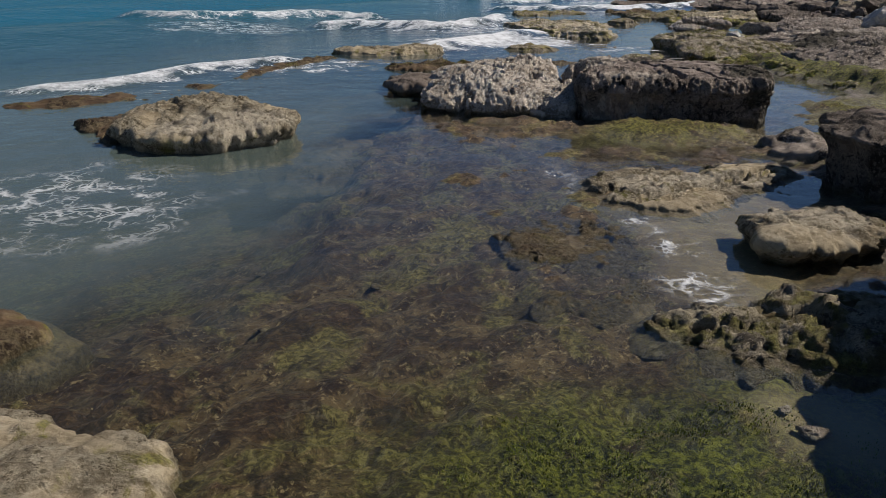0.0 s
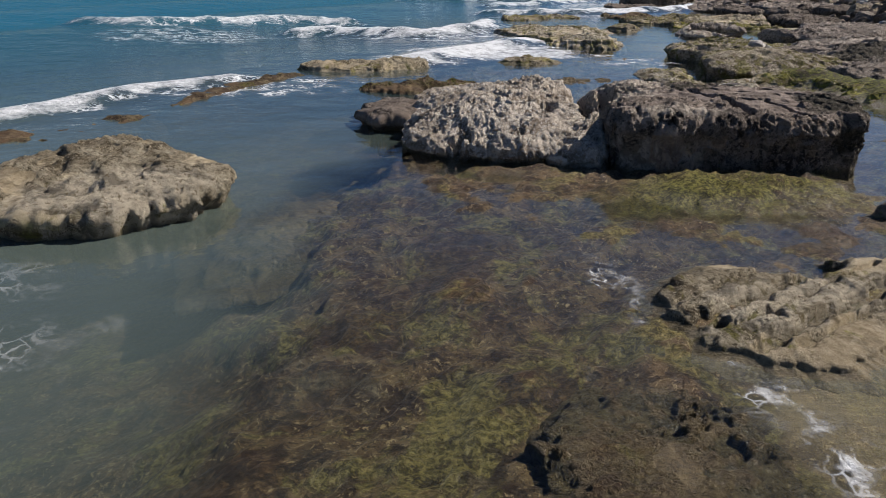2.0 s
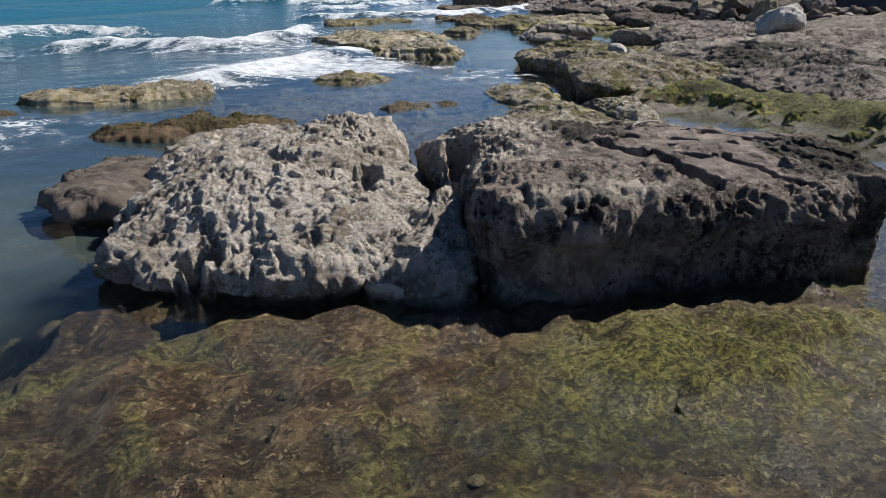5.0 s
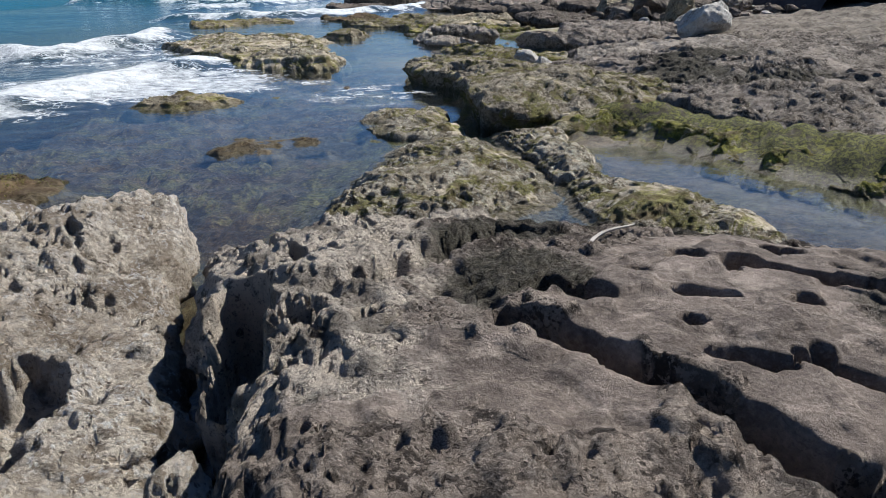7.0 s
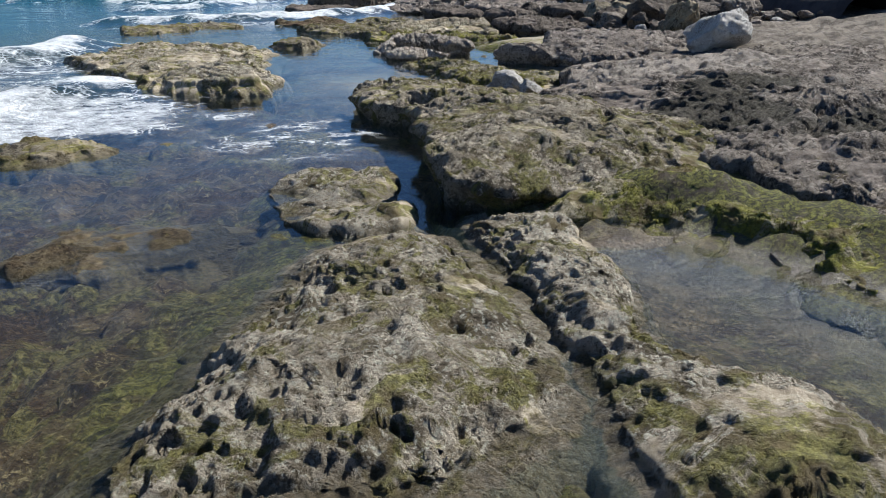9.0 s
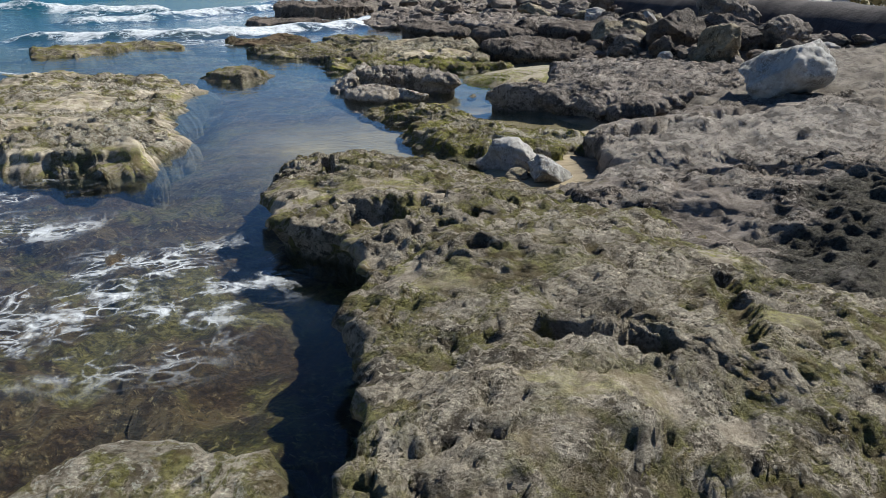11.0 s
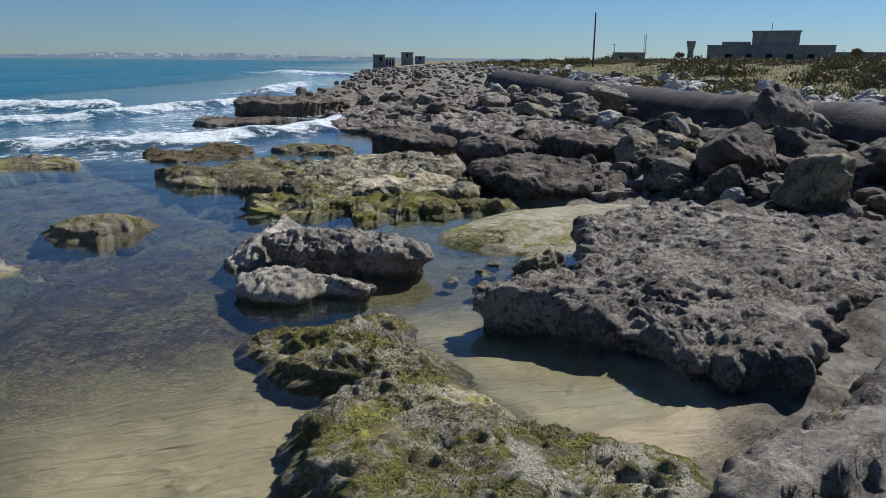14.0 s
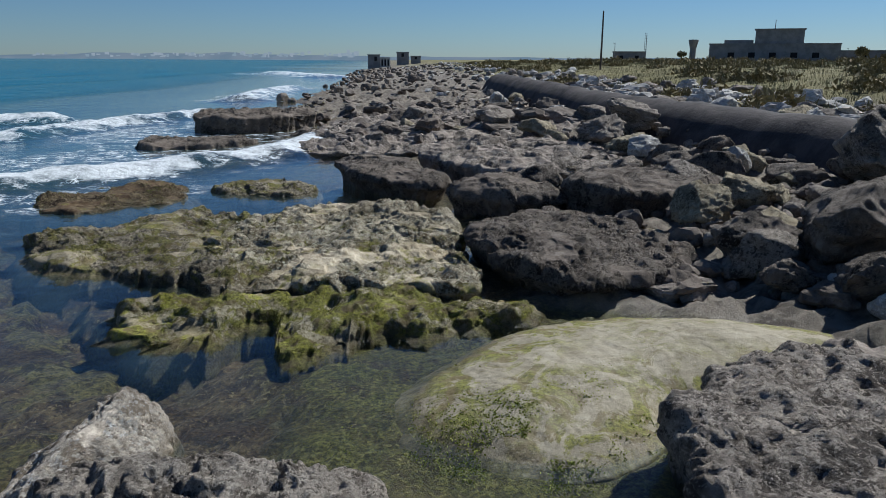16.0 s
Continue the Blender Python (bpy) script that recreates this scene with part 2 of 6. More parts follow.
GREY_ROCK = rock_material("grey_brown_limestone", (0.19, 0.155, 0.127), (0.31, 0.26, 0.215), (0.52, 0.455, 0.39), algae=0.2, algae_top=0.2, rot_and_shade=(0.08, 0.067, 0.056))
PLATEAU_ROCK = rock_material("brown_plateau_limestone", (0.20, 0.168, 0.122), (0.34, 0.288, 0.215), (0.60, 0.53, 0.415), algae=1.05, algae_top=0.55, green=(0.26, 0.245, 0.065), rot_and_shade=(0.09, 0.074, 0.052))
BROWN_ROCK = rock_material("pale_brown_limestone", (0.15, 0.122, 0.098), (0.25, 0.21, 0.172), (0.46, 0.405, 0.345), algae=0.3, algae_top=0.3, rot_and_shade=(0.06, 0.049, 0.04), bleached=(0.52, 0.46, 0.395))
BRIGHT_ROCK = rock_material("green_grown_limestone", (0.24, 0.20, 0.12), (0.40, 0.345, 0.225), (0.54, 0.48, 0.35), algae=1.4, algae_top=0.4, green=(0.33, 0.33, 0.035), rot_and_shade=(0.14, 0.125, 0.05))
DARK_ROCK = rock_material("dark_limestone", (0.105, 0.083, 0.066), (0.185, 0.150, 0.12), (0.27, 0.23, 0.19), algae=0.1, algae_top=0.1, rot_and_shade=(0.03, 0.024, 0.02))
PALE_ROCK = rock_material("pale_limestone", (0.50, 0.42, 0.325), (0.70, 0.61, 0.495), (0.86, 0.78, 0.665), algae=0.3, algae_top=0.25, rot_and_shade=(0.24, 0.19, 0.138))
CREAM_ROCK = rock_material("cream_slab_limestone", (0.27, 0.235, 0.168), (0.37, 0.325, 0.24), (0.46, 0.41, 0.31), algae=1.15, algae_top=0.2, relief=0.5, green=(0.25, 0.25, 0.04), rot_and_shade=(0.2, 0.17, 0.11))
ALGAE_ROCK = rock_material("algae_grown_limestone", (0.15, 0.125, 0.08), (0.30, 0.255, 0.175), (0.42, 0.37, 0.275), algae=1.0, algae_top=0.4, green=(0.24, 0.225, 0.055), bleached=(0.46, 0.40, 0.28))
LEDGE_ROCK = rock_material("crusted_ledge_limestone", (0.28, 0.232, 0.165), (0.48, 0.412, 0.305), (0.70, 0.625, 0.50), algae=0.9, algae_top=0.3, green=(0.28, 0.265, 0.07), rot_and_shade=(0.12, 0.098, 0.065))
BLOCK_ROCK = rock_material("dark_skinned_limestone", (0.122, 0.098, 0.081), (0.20, 0.162, 0.134), (0.46, 0.385, 0.32), algae=0.2, algae_top=0.2, rot_and_shade=(0.045, 0.036, 0.03), bleached=(0.68, 0.595, 0.495))
MOSS_ROCK = rock_material("moss_grown_limestone", (0.20, 0.168, 0.11), (0.38, 0.33, 0.23), (0.54, 0.48, 0.365), algae=1.15, algae_top=0.5, green=(0.34, 0.32, 0.05), rot_and_shade=(0.12, 0.1, 0.05), bleached=(0.62, 0.56, 0.44))
WEED_ROCK = rock_material("brown_weed_rock", (0.05, 0.03, 0.018), (0.12, 0.078, 0.042), (0.24, 0.19, 0.11), algae=0.3, algae_top=0.3, rot_and_shade=(0.03, 0.018, 0.012))
TAN_ROCK = rock_material("tan_limestone", (0.23, 0.185, 0.115), (0.38, 0.32, 0.215), (0.50, 0.44, 0.32), algae=0.5, algae_top=0.2, rot_and_shade=(0.09, 0.07, 0.04), bleached=(0.62, 0.55, 0.42))
TABLE_ROCK = rock_material("tan_table_limestone", (0.33, 0.268, 0.178), (0.50, 0.425, 0.305), (0.66, 0.585, 0.45), algae=0.8, algae_top=0.22, green=(0.30, 0.29, 0.045), rot_and_shade=(0.10, 0.08, 0.045))
PITTED_ROCK = rock_material("pitted_grey_limestone", (0.25, 0.21, 0.172), (0.39, 0.335, 0.278), (0.60, 0.53, 0.45), algae=0.1, algae_top=0.1, rot_and_shade=(0.10, 0.084, 0.068))
WHITE_ROCK = rock_material("white_limestone", (0.36, 0.335, 0.30), (0.50, 0.475, 0.435), (0.62, 0.595, 0.55), algae=0.0, rot_and_shade=(0.25, 0.23, 0.2), relief=0.7)


def ground_material():
    """Sea bed and land: brown turf algae on rock, sand, and dry soil, by the masks of the sheet."""
    m = Nodes("shore_ground")
    grain, fine = m.noise(11.0, 6.0, 0.7), m.noise(48.0, 4.0, 0.65)
    mid = m.noise(3.2, 5.0, 0.65, warp=0.7)
    crumb = m.noise(22.0, 8.0, 0.78, warp=0.5)
    turf = m.mix(m.span(mid, 0.40, 0.58), (0.050, 0.028, 0.015), (0.18, 0.122, 0.062))
    turf = m.mix(m.span(crumb, 0.54, 0.60, 0.0, 0.95), turf, (0.42, 0.32, 0.17))
    turf = m.mix(m.span(m.noise(19.0, 5.0, 0.7, warp=0.6), 0.46, 0.38, 0.0, 0.85), turf, (0.02, 0.013, 0.008))
    turf = m.mix(m.span(m.noise(1.1, 6.0, 0.7, warp=0.5), 0.49, 0.56, 0.0, 0.85), turf, m.mix(m.span(crumb, 0.42, 0.58), (0.065, 0.058, 0.016), (0.29, 0.245, 0.085)))
    turf = m.mix(m.span(m.noise(0.8, 6.0, 0.72, warp=0.7), 0.51, 0.56, 0.0, 0.85), turf, m.mix(m.span(crumb, 0.45, 0.6), (0.035, 0.02, 0.012), (0.13, 0.075, 0.035)))
    turf = m.mix(m.span(m.noise(4.2, 6.0, 0.75, warp=0.8), 0.52, 0.60, 0.0, 0.85), turf, (0.028, 0.019, 0.012))
    turf = m.mix(m.span(m.noise(2.1, 5.0, 0.7, warp=0.8), 0.56, 0.64, 0.0, 0.7), turf, m.mix(m.span(crumb, 0.4, 0.62), (0.07, 0.052, 0.03), (0.21, 0.165, 0.10)))
    lush = m.mix(m.span(crumb, 0.42, 0.62), (0.014, 0.022, 0.004), (0.25, 0.26, 0.035))
    sand = m.mix(m.span(m.noise(1.3, 4.0), 0.35, 0.65), (0.25, 0.195, 0.115), (0.35, 0.28, 0.17))
    sand = m.mix(m.span(fine, 0.5, 0.8, 0.0, 0.4), sand, (0.22, 0.18, 0.115))
    rock = m.mix(m.span(mid, 0.35, 0.62), (0.12, 0.10, 0.08), (0.29, 0.25, 0.20))
    rock = m.mix(m.span(grain, 0.52, 0.74, 0.0, 0.8), rock, (0.36, 0.32, 0.27))
    soil = m.mix(m.span(m.noise(0.4, 5.0, 0.6), 0.4, 0.6), (0.13, 0.115, 0.045), (0.21, 0.185, 0.08))
    col = m.mix(m.read("land"), turf, rock)
    col = m.mix(m.math("MULTIPLY", m.read("lush"), m.span(mid, 0.3, 0.5)), col, lush)
    col = m.mix(m.read("field"), col, soil)
    col = m.mix(m.math("MULTIPLY", m.read("sand"), m.span(mid, 0.15, 0.4)), col, sand)
    swept = m.add("ShaderNodeVectorMath", _0=m.place(), _1=(1.0, 3.2, 1.0))
    swept.operation = "MULTIPLY"
    ripple = m.noise(2.4, 2.0, 0.5, vector=swept.outputs[0], warp=0.7)
    rough_ground = m.math("ADD", m.math("MULTIPLY", crumb, 0.9), m.math("MULTIPLY", fine, 0.3))
    h = m.mix(m.read("sand"), rough_ground, m.math("ADD", m.math("MULTIPLY", ripple, 0.9), m.math("MULTIPLY", fine, 0.05)))
    n = m.bump(h, 1.0, 0.07)
    damp = m.span(m.height(), 0.14, 0.05)
    rough = m.math("SUBTRACT", 0.95, m.math("MULTIPLY", damp, m.span(m.read("sand"), 0.0, 1.0, 0.5, 0.2)))
    return m.finish(col, rough, n, 0.3)


def water_material():
    """Clear shallows that turn milky green and blue with depth, sky-reflecting, with lacy foam."""
    m = Nodes("sea_water")
    p = m.place()
    wide = m.noise(1.6, 3.0, 0.5, warp=0.4)
    fine = m.noise(9.0, 3.0, 0.55, warp=0.3)
    chop = m.noise(0.35, 4.0, 0.6)
    h = m.math("ADD", m.math("MULTIPLY", wide, 0.8), m.math("MULTIPLY", fine, 0.14))
    h = m.math("ADD", h, m.math("MULTIPLY", m.math("MULTIPLY", chop, m.read("open")), 4.0))
    n = m.bump(h, m.math("ADD", 0.16, m.math("MULTIPLY", m.read("open"), 0.5)), 0.12)
    murk = m.read("murk")
    body = m.add("ShaderNodeBsdfDiffuse", Color=m.mix(m.math("ADD", m.read("blue"), m.math("MULTIPLY", m.math("SUBTRACT", m.noise(0.1, 4.0), 0.5), 0.5), clamp=True), m.mix(m.read("milky"), (0.045, 0.075, 0.08), (0.125, 0.165, 0.145)), (0.014, 0.115, 0.18)))
    clear = m.add("ShaderNodeBsdfTransparent", Color=(0.90, 0.93, 0.88, 1.0))
    inner = m.add("ShaderNodeMixShader", _0=m.math("MULTIPLY", murk, 0.93), _1=clear.outputs[0], _2=body.outputs[0])
    gloss = m.add("ShaderNodeBsdfGlossy", Color=(1, 1, 1, 1), Roughness=0.06, Normal=n)
    facing = m.add("ShaderNodeLayerWeight", Blend=0.5, Normal=n).outputs["Facing"]
    sheen = m.math("ADD", 0.02, m.math("MULTIPLY", 0.98, m.math("POWER", facing, 5.0)))
    sheen = m.math("MULTIPLY", sheen, m.math("SUBTRACT", 1.0, m.math("MULTIPLY", m.read("open"), 0.6)))
    skin = m.add("ShaderNodeMixShader", _0=sheen, _1=inner.outputs[0], _2=gloss.outputs[0])
    warp = m.add("ShaderNodeVectorMath", _0=p, _1=m.add("ShaderNodeVectorMath", _0=m.add("ShaderNodeTexNoise", Vector=p, Scale=1.3, Detail=4.0).outputs[1], _1=(0.9, 0.9, 0.9)).outputs[0]).outputs[0]
    lace = m.cell(2.2, vector=warp, feature="DISTANCE_TO_EDGE")
    lace2 = m.cell(6.0, vector=warp, feature="DISTANCE_TO_EDGE")
    foam = m.read("foam")
    web = m.math("MAXIMUM", m.span(lace, 0.10, 0.0), m.math("MULTIPLY", m.span(lace2, 0.12, 0.0), 0.8))
    web = m.math("MULTIPLY", web, m.span(m.noise(1.9, 5.0, 0.65), 0.44, 0.6))
    full = m.span(m.math("ADD", foam, m.math("MULTIPLY", m.math("SUBTRACT", m.noise(3.5, 6.0, 0.75), 0.5), 1.1)), 0.48, 1.0)
    mask = m.math("MAXIMUM", full, m.math("MULTIPLY", web, m.span(foam, 0.05, 0.45)), clamp=True)
    white = m.add("ShaderNodeBsdfDiffuse", Color=(0.78, 0.81, 0.82, 1.0), Normal=m.bump(m.noise(7.0, 6.0, 0.7), 0.8, 0.12))
    last = m.add("ShaderNodeMixShader", _0=mask, _1=skin.outputs[0], _2=white.outputs[0])
    m.t.links.new(last.outputs[0], m.out.inputs["Surface"])
    return m.mat


def plain(name, a, b, scale=3.0, rough=0.85, relief=0.3):
    m = Nodes(name)
    g = m.noise(scale, 6.0, 0.65)
    col = m.mix(m.span(g, 0.35, 0.65), a, b)
    return m.finish(col, rough, m.bump(m.noise(scale * 8, 4.0), relief, 0.02), 0.3)


def varied(name, a, b, rough=0.8):
    """For joined growth: each blade or clump its own shade."""
    m = Nodes(name)
    r = m.add("ShaderNodeNewGeometry").outputs["Random Per Island"]
    return m.finish(m.mix(r, a, b), rough, None, 0.2)


GROUND = ground_material()
WATER = water_material()
SEAWEED = varied("green_seaweed", (0.05, 0.055, 0.008), (0.26, 0.25, 0.05), 0.5)
GRASS = varied("dry_grass", (0.125, 0.12, 0.055), (0.20, 0.185, 0.095))
SHRUB = varied("grey_green_shrub", (0.13, 0.11, 0.05), (0.30, 0.245, 0.12))
CONCRETE = plain("dark_concrete", (0.035, 0.029, 0.028), (0.075, 0.062, 0.058), 1.6, 0.9, 0.8)
PLASTER = plain("weathered_plaster", (0.20, 0.195, 0.195), (0.28, 0.27, 0.265), 0.6)
PALE_PLASTER = plain("pale_plaster", (0.42, 0.40, 0.37), (0.55, 0.52, 0.48), 0.5)
DARK = plain("dark_opening", (0.012, 0.012, 0.014), (0.02, 0.02, 0.022), 2.0)
WOOD = plain("weathered_pole_wood", (0.07, 0.055, 0.045), (0.12, 0.10, 0.08), 4.0)
METAL = plain("galvanised_metal", (0.22, 0.22, 0.22), (0.32, 0.32, 0.32), 3.0, 0.5)


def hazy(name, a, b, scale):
    """Distant land and walls as a plain backdrop: the haze of kilometres of air is painted in as a glowing colour."""
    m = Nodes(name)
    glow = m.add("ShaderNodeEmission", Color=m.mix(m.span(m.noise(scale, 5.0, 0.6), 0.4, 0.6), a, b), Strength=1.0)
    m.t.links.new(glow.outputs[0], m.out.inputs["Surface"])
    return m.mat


# haze put into the colours, which glow by themselves and take no sun
FAR_LAND = hazy("haze_glow_far_land", (0.135, 0.185, 0.235), (0.17, 0.21, 0.255), 0.004)
FAR_WALL = hazy("haze_glow_far_walls", (0.21, 0.265, 0.31), (0.27, 0.31, 0.35), 0.02)
DRIFT = plain("bleached_driftwood", (0.34, 0.31, 0.27), (0.48, 0.44, 0.39), 8.0)

# ---------------------------------------------------------------- ground
SHORE = [(-40, 2.6), (0, 3.2), (6, 3.6), (10, 5.5), (14, 6.8), (18, 7.0), (23, 8.0), (28, 11.6), (32, 13.4), (37, 16.2), (42, 17.6), (50, 18.4), (60, 19.5), (80, 24.0), (112, 38.0), (180, 63.0), (330, 118.0), (700, 260.0), (1500, 560.0), (4000, 1500.0)]
SHELF = [(-3.6, 4.6), (-2.3, 5.6), (-1.6, 6.6), (-1.2, 8.0), (-1.3, 9.5), (-1.6, 11.0), (-1.4, 12.6), (-0.8, 14.0), (2.0, 15.0), (5.5, 13.6), (5.6, 3.0), (3.0, -3.0), (-6.0, -3.0)]
WET_FLAT = [(2.1, 7.9), (3.3, 8.3), (4.6, 9.0), (4.8, 8.0), (3.6, 7.2), (3.4, 6.2), (3.1, 5.0), (2.0, 5.4)]
POOL = [(7.5, 19.1), (8.2, 18.9), (8.6, 17.6), (8.9, 16.3), (8.6, 15.0), (7.3, 14.8), (7.0, 15.6), (7.4, 16.7), (6.95, 17.8)]
MOSS_FLAT = [(5.2, 9.4), (6.6, 12.4), (7.2, 14.4), (10.5, 14.6), (11.0, 9.0), (8.0, 7.6)]
GREEN_LEDGE = [(7.7, 19.7), (7.5, 20.6), (8.4, 20.8), (9.6, 19.6), (10.4, 17.4), (10.6, 15.0), (9.0, 14.4), (9.0, 16.4), (8.7, 18.0), (8.3, 19.1)]
LAGOON = [(7.0, 27.0), (8.6, 27.4), (10.1, 26.6), (10.6, 29.0), (10.4, 31.4), (10.2, 33.6), (8.6, 34.2), (7.4, 31.0), (6.6, 28.4)]
PUDDLE = [(1.95, 4.05), (2.5, 4.1), (2.8, 3.5), (2.4, 3.1), (2.05, 3.4)]
PLATFORM = [(3.9, 15.8), (3.7, 17.4), (4.0, 18.8), (4.9, 20.2), (5.2, 21.6), (5.8, 22.4), (6.8, 22.2), (7.1, 20.4), (7.0, 17.0), (7.0, 15.2), (6.4, 14.6), (5.0, 15.2)]
BAY = [(0.3, 17.2), (4.0, 16.6), (4.6, 19.0), (5.8, 21.6), (6.9, 22.0), (7.5, 24.0), (7.3, 27.0), (5.0, 28.6), (2.6, 26.2), (0.2, 22.4)]
SHALLOWS = [(7.4, 33.0), (12.6, 32.8), (13.4, 35.2), (12.8, 37.2), (11.4, 39.4), (10.6, 43.0), (8.6, 45.0), (4.6, 44.0), (3.6, 40.0), (5.6, 37.0)]
INLET = [(10.9, 25.2), (11.6, 26.4), (12.3, 27.2), (13.2, 27.7), (12.9, 29.0), (12.3, 30.0), (13.4, 31.6), (13.0, 33.0), (11.4, 32.6), (11.6, 29.4), (11.8, 28.0), (11.0, 26.6), (9.8, 26.4), (9.9, 25.3)]
SWALE = [(12.4, 33.4), (13.2, 31.6), (14.6, 31.6), (17.5, 32.2), (16.6, 34.8), (15.4, 35.6), (12.6, 35.4)]


def ground_height(x, y):
    p = np.stack([x, y, np.zeros_like(x)], 1)
    near = (np.abs(x - 8) < 60) & (y > -20) & (y < 120)
    d = x - np.interp(y, [s[0] for s in SHORE], [s[1] for s in SHORE])
    z = np.interp(d, [-3000, -120, -30, -9, -3.5, -0.8, 0.6, 4, 10, 16, 30, 60, 300, 3000], [-30, -7, -2.6, -0.95, -0.42, -0.16, 0.02, 0.24, 0.62, 1.15, 2.35, 2.75, 3.6, 9.0])
    n1 = np.where(near, fbm(p, 0.35, 3), 0)
    n2 = np.where(near, fbm(p + 5, 1.4, 4), 0)
    n3 = np.where(near, fbm(p + 9, 5.0, 4, 0.6), 0)
    land = smooth(0.0, 2.5, d + 2.0 * n1)
    belt = land * smooth(36, 46, y) * smooth(20, 12, d)
    z = z + 0.16 * n1 * smooth(-12, 3, d) + (0.07 + 0.2 * land + 0.25 * belt) * n2 + (0.03 + 0.05 * land + 0.1 * belt) * n3
    z = z - 0.8 * smooth(44, 53, y) * smooth(-0.8, -5, d)
    sand, lush = np.zeros_like(z), np.zeros_like(z)

    def pad(poly, level, soft, grit):
        nonlocal z
        w = smooth(-soft, soft, inside_by(x, y, poly) + 0.3 * n2 * min(1.0, 3 * soft) + (1.1 * n1 if soft > 0.9 else 0.0))
        z = z * (1 - w) + w * (level + grit * n2 + 0.5 * grit * n3)
        return w

    w = pad(SHELF, -0.085 + 0.02 * x - 0.16 * smooth(0.6, -2.2, x) * smooth(3.5, 6.5, y), 1.0, 0.16)
    lush = np.maximum(lush, w * smooth(1.3, 0.2, np.hypot((x - 1.2) / 1.7, (y - 3.3) / 0.9)))
    lush = np.maximum(lush, 0.9 * w * smooth(1.2, 0.3, np.hypot((x - 2.3) / 0.8, (y - 4.0) / 0.6)))
    lush = np.maximum(lush, 0.55 * w * smooth(1.3, 0.3, np.hypot((x - 3.6) / 1.8, (y - 11.3) / 0.7)))
    z += 0.16 * smooth(1.2, 0.2, np.hypot((x - 3.7) / 1.5, (y - 11.55) / 0.6))
    z += 0.07 * smooth(1.3, 0.4, np.hypot((x - 1.5) / 2.2, (y - 12.0) / 0.9))
    sand = np.maximum(sand, 0.55 * pad(WET_FLAT, -0.03, 0.25, 0.05))
    sand = np.maximum(sand, 0.7 * pad(PUDDLE, -0.025, 0.2, 0.03))
    w = pad(MOSS_FLAT, 0.09, 0.5, 0.12)
    lush = np.maximum(lush, 0.6 * w)
    w = pad(GREEN_LEDGE, 0.05 + 0.5 * np.clip(inside_by(x, y, GREEN_LEDGE), 0, 0.6), 0.32, 0.2)
    lush = np.maximum(lush, 0.8 * w)
    pad(POOL, -0.13, 0.3, 0.04)
    pad(BAY, -0.13, 0.8, 0.2)
    w = pad(PLATFORM, -0.055, 0.35, 0.1)
    lush = np.maximum(lush, 0.5 * w)
    pad(SHALLOWS, -0.2 + 0.03 * np.minimum(x - 9.0, 0), 1.2, 0.14)
    sand = np.maximum(sand, pad(LAGOON, -0.15 + 0.05 * (x - 8.6), 0.6, 0.04) * smooth(7.0, 9.2, x + n1) * smooth(31.8, 29.4, y + n1))
    w = pad(INLET, -0.06 + 0.11 * smooth(28.4, 27.6, y + n1) - 0.07 * smooth(29.8, 31.2, y), 0.25, 0.02)
    sand = np.maximum(sand, w * (1 - 0.75 * smooth(30.0, 31.4, y + n1)))
    lush = np.maximum(lush, 0.35 * w * smooth(30.2, 31.4, y + n1))
    w = pad(SWALE, -0.06, 0.3, 0.06)
    lush = np.maximum(lush, 0.5 * w)
    dist, s = along(x, y, [(9.6, 42.0), (10.2, 40.0), (10.8, 37.6), (11.6, 35.6), (11.9, 34.6)])
    z -= 0.24 * smooth(0.32, 0.1, dist + 0.3 * n2) * smooth(0.95, 0.7, s)
    dist, s = along(x, y, [(6.0, 15.6), (6.02, 16.7), (6.2, 17.6), (6.47, 18.5), (6.53, 19.5), (6.7, 20.4), (6.85, 21.6)])
    sand = np.maximum(sand, 0.8 * smooth(0.3, 0.1, dist) * smooth(0.5, 0.3, s))
    z -= 0.3 * smooth(0.22, 0.08, dist) * smooth(0.0, 0.25, s)
    field = smooth(15, 20, d + 3 * n1)
    return z, sand, lush, land, field


def steps(*spans):
    """Grid lines: (from, to, step) spans joined end to end."""
    out = [np.arange(a, b - 1e-6, s) for a, b, s in spans]
    return np.concatenate(out + [[spans[-1][1]]])


def sheet(name, xs, ys, zfun, material):
    X, Y = np.meshgrid(xs, ys)
    x, y = X.ravel(), Y.ravel()
    z, masks = zfun(x, y)
    nx, ny = len(xs), len(ys)
    i = np.arange(nx * ny).reshape(ny, nx)
    faces = np.stack([i[:-1, :-1], i[:-1, 1:], i[1:, 1:], i[1:, :-1]], -1).reshape(-1, 4)
    me = mesh_of(name, np.stack([x, y, z], 1), faces, material)
    for key, value in masks.items():
        attribute(me, key, value)
    return new(name, me)


def ground_sheet(x, y):
    z, sand, lush, land, field = ground_height(x, y)
    return z, dict(sand=sand, lush=lush, land=land, field=field)


GX = steps((-2500, -300, 300), (-300, -60, 30), (-60, -12, 3), (-12, -5, 0.25), (-5, 6.5, 0.07), (6.5, 18, 0.12), (18, 36, 0.3), (36, 90, 2), (90, 400, 20), (400, 4000, 300))
GY = steps((-400, -40, 40), (-40, -4, 2), (-4, 1.5, 0.25), (1.5, 13.5, 0.075), (13.5, 43, 0.13), (43, 75, 0.4), (75, 160, 1.5), (160, 600, 20), (600, 4600, 250))
tagged(sheet("ground", GX, GY, ground_sheet, GROUND), "rocky sea bed and shore with brown turf algae and sand", "ground", kind="structure")

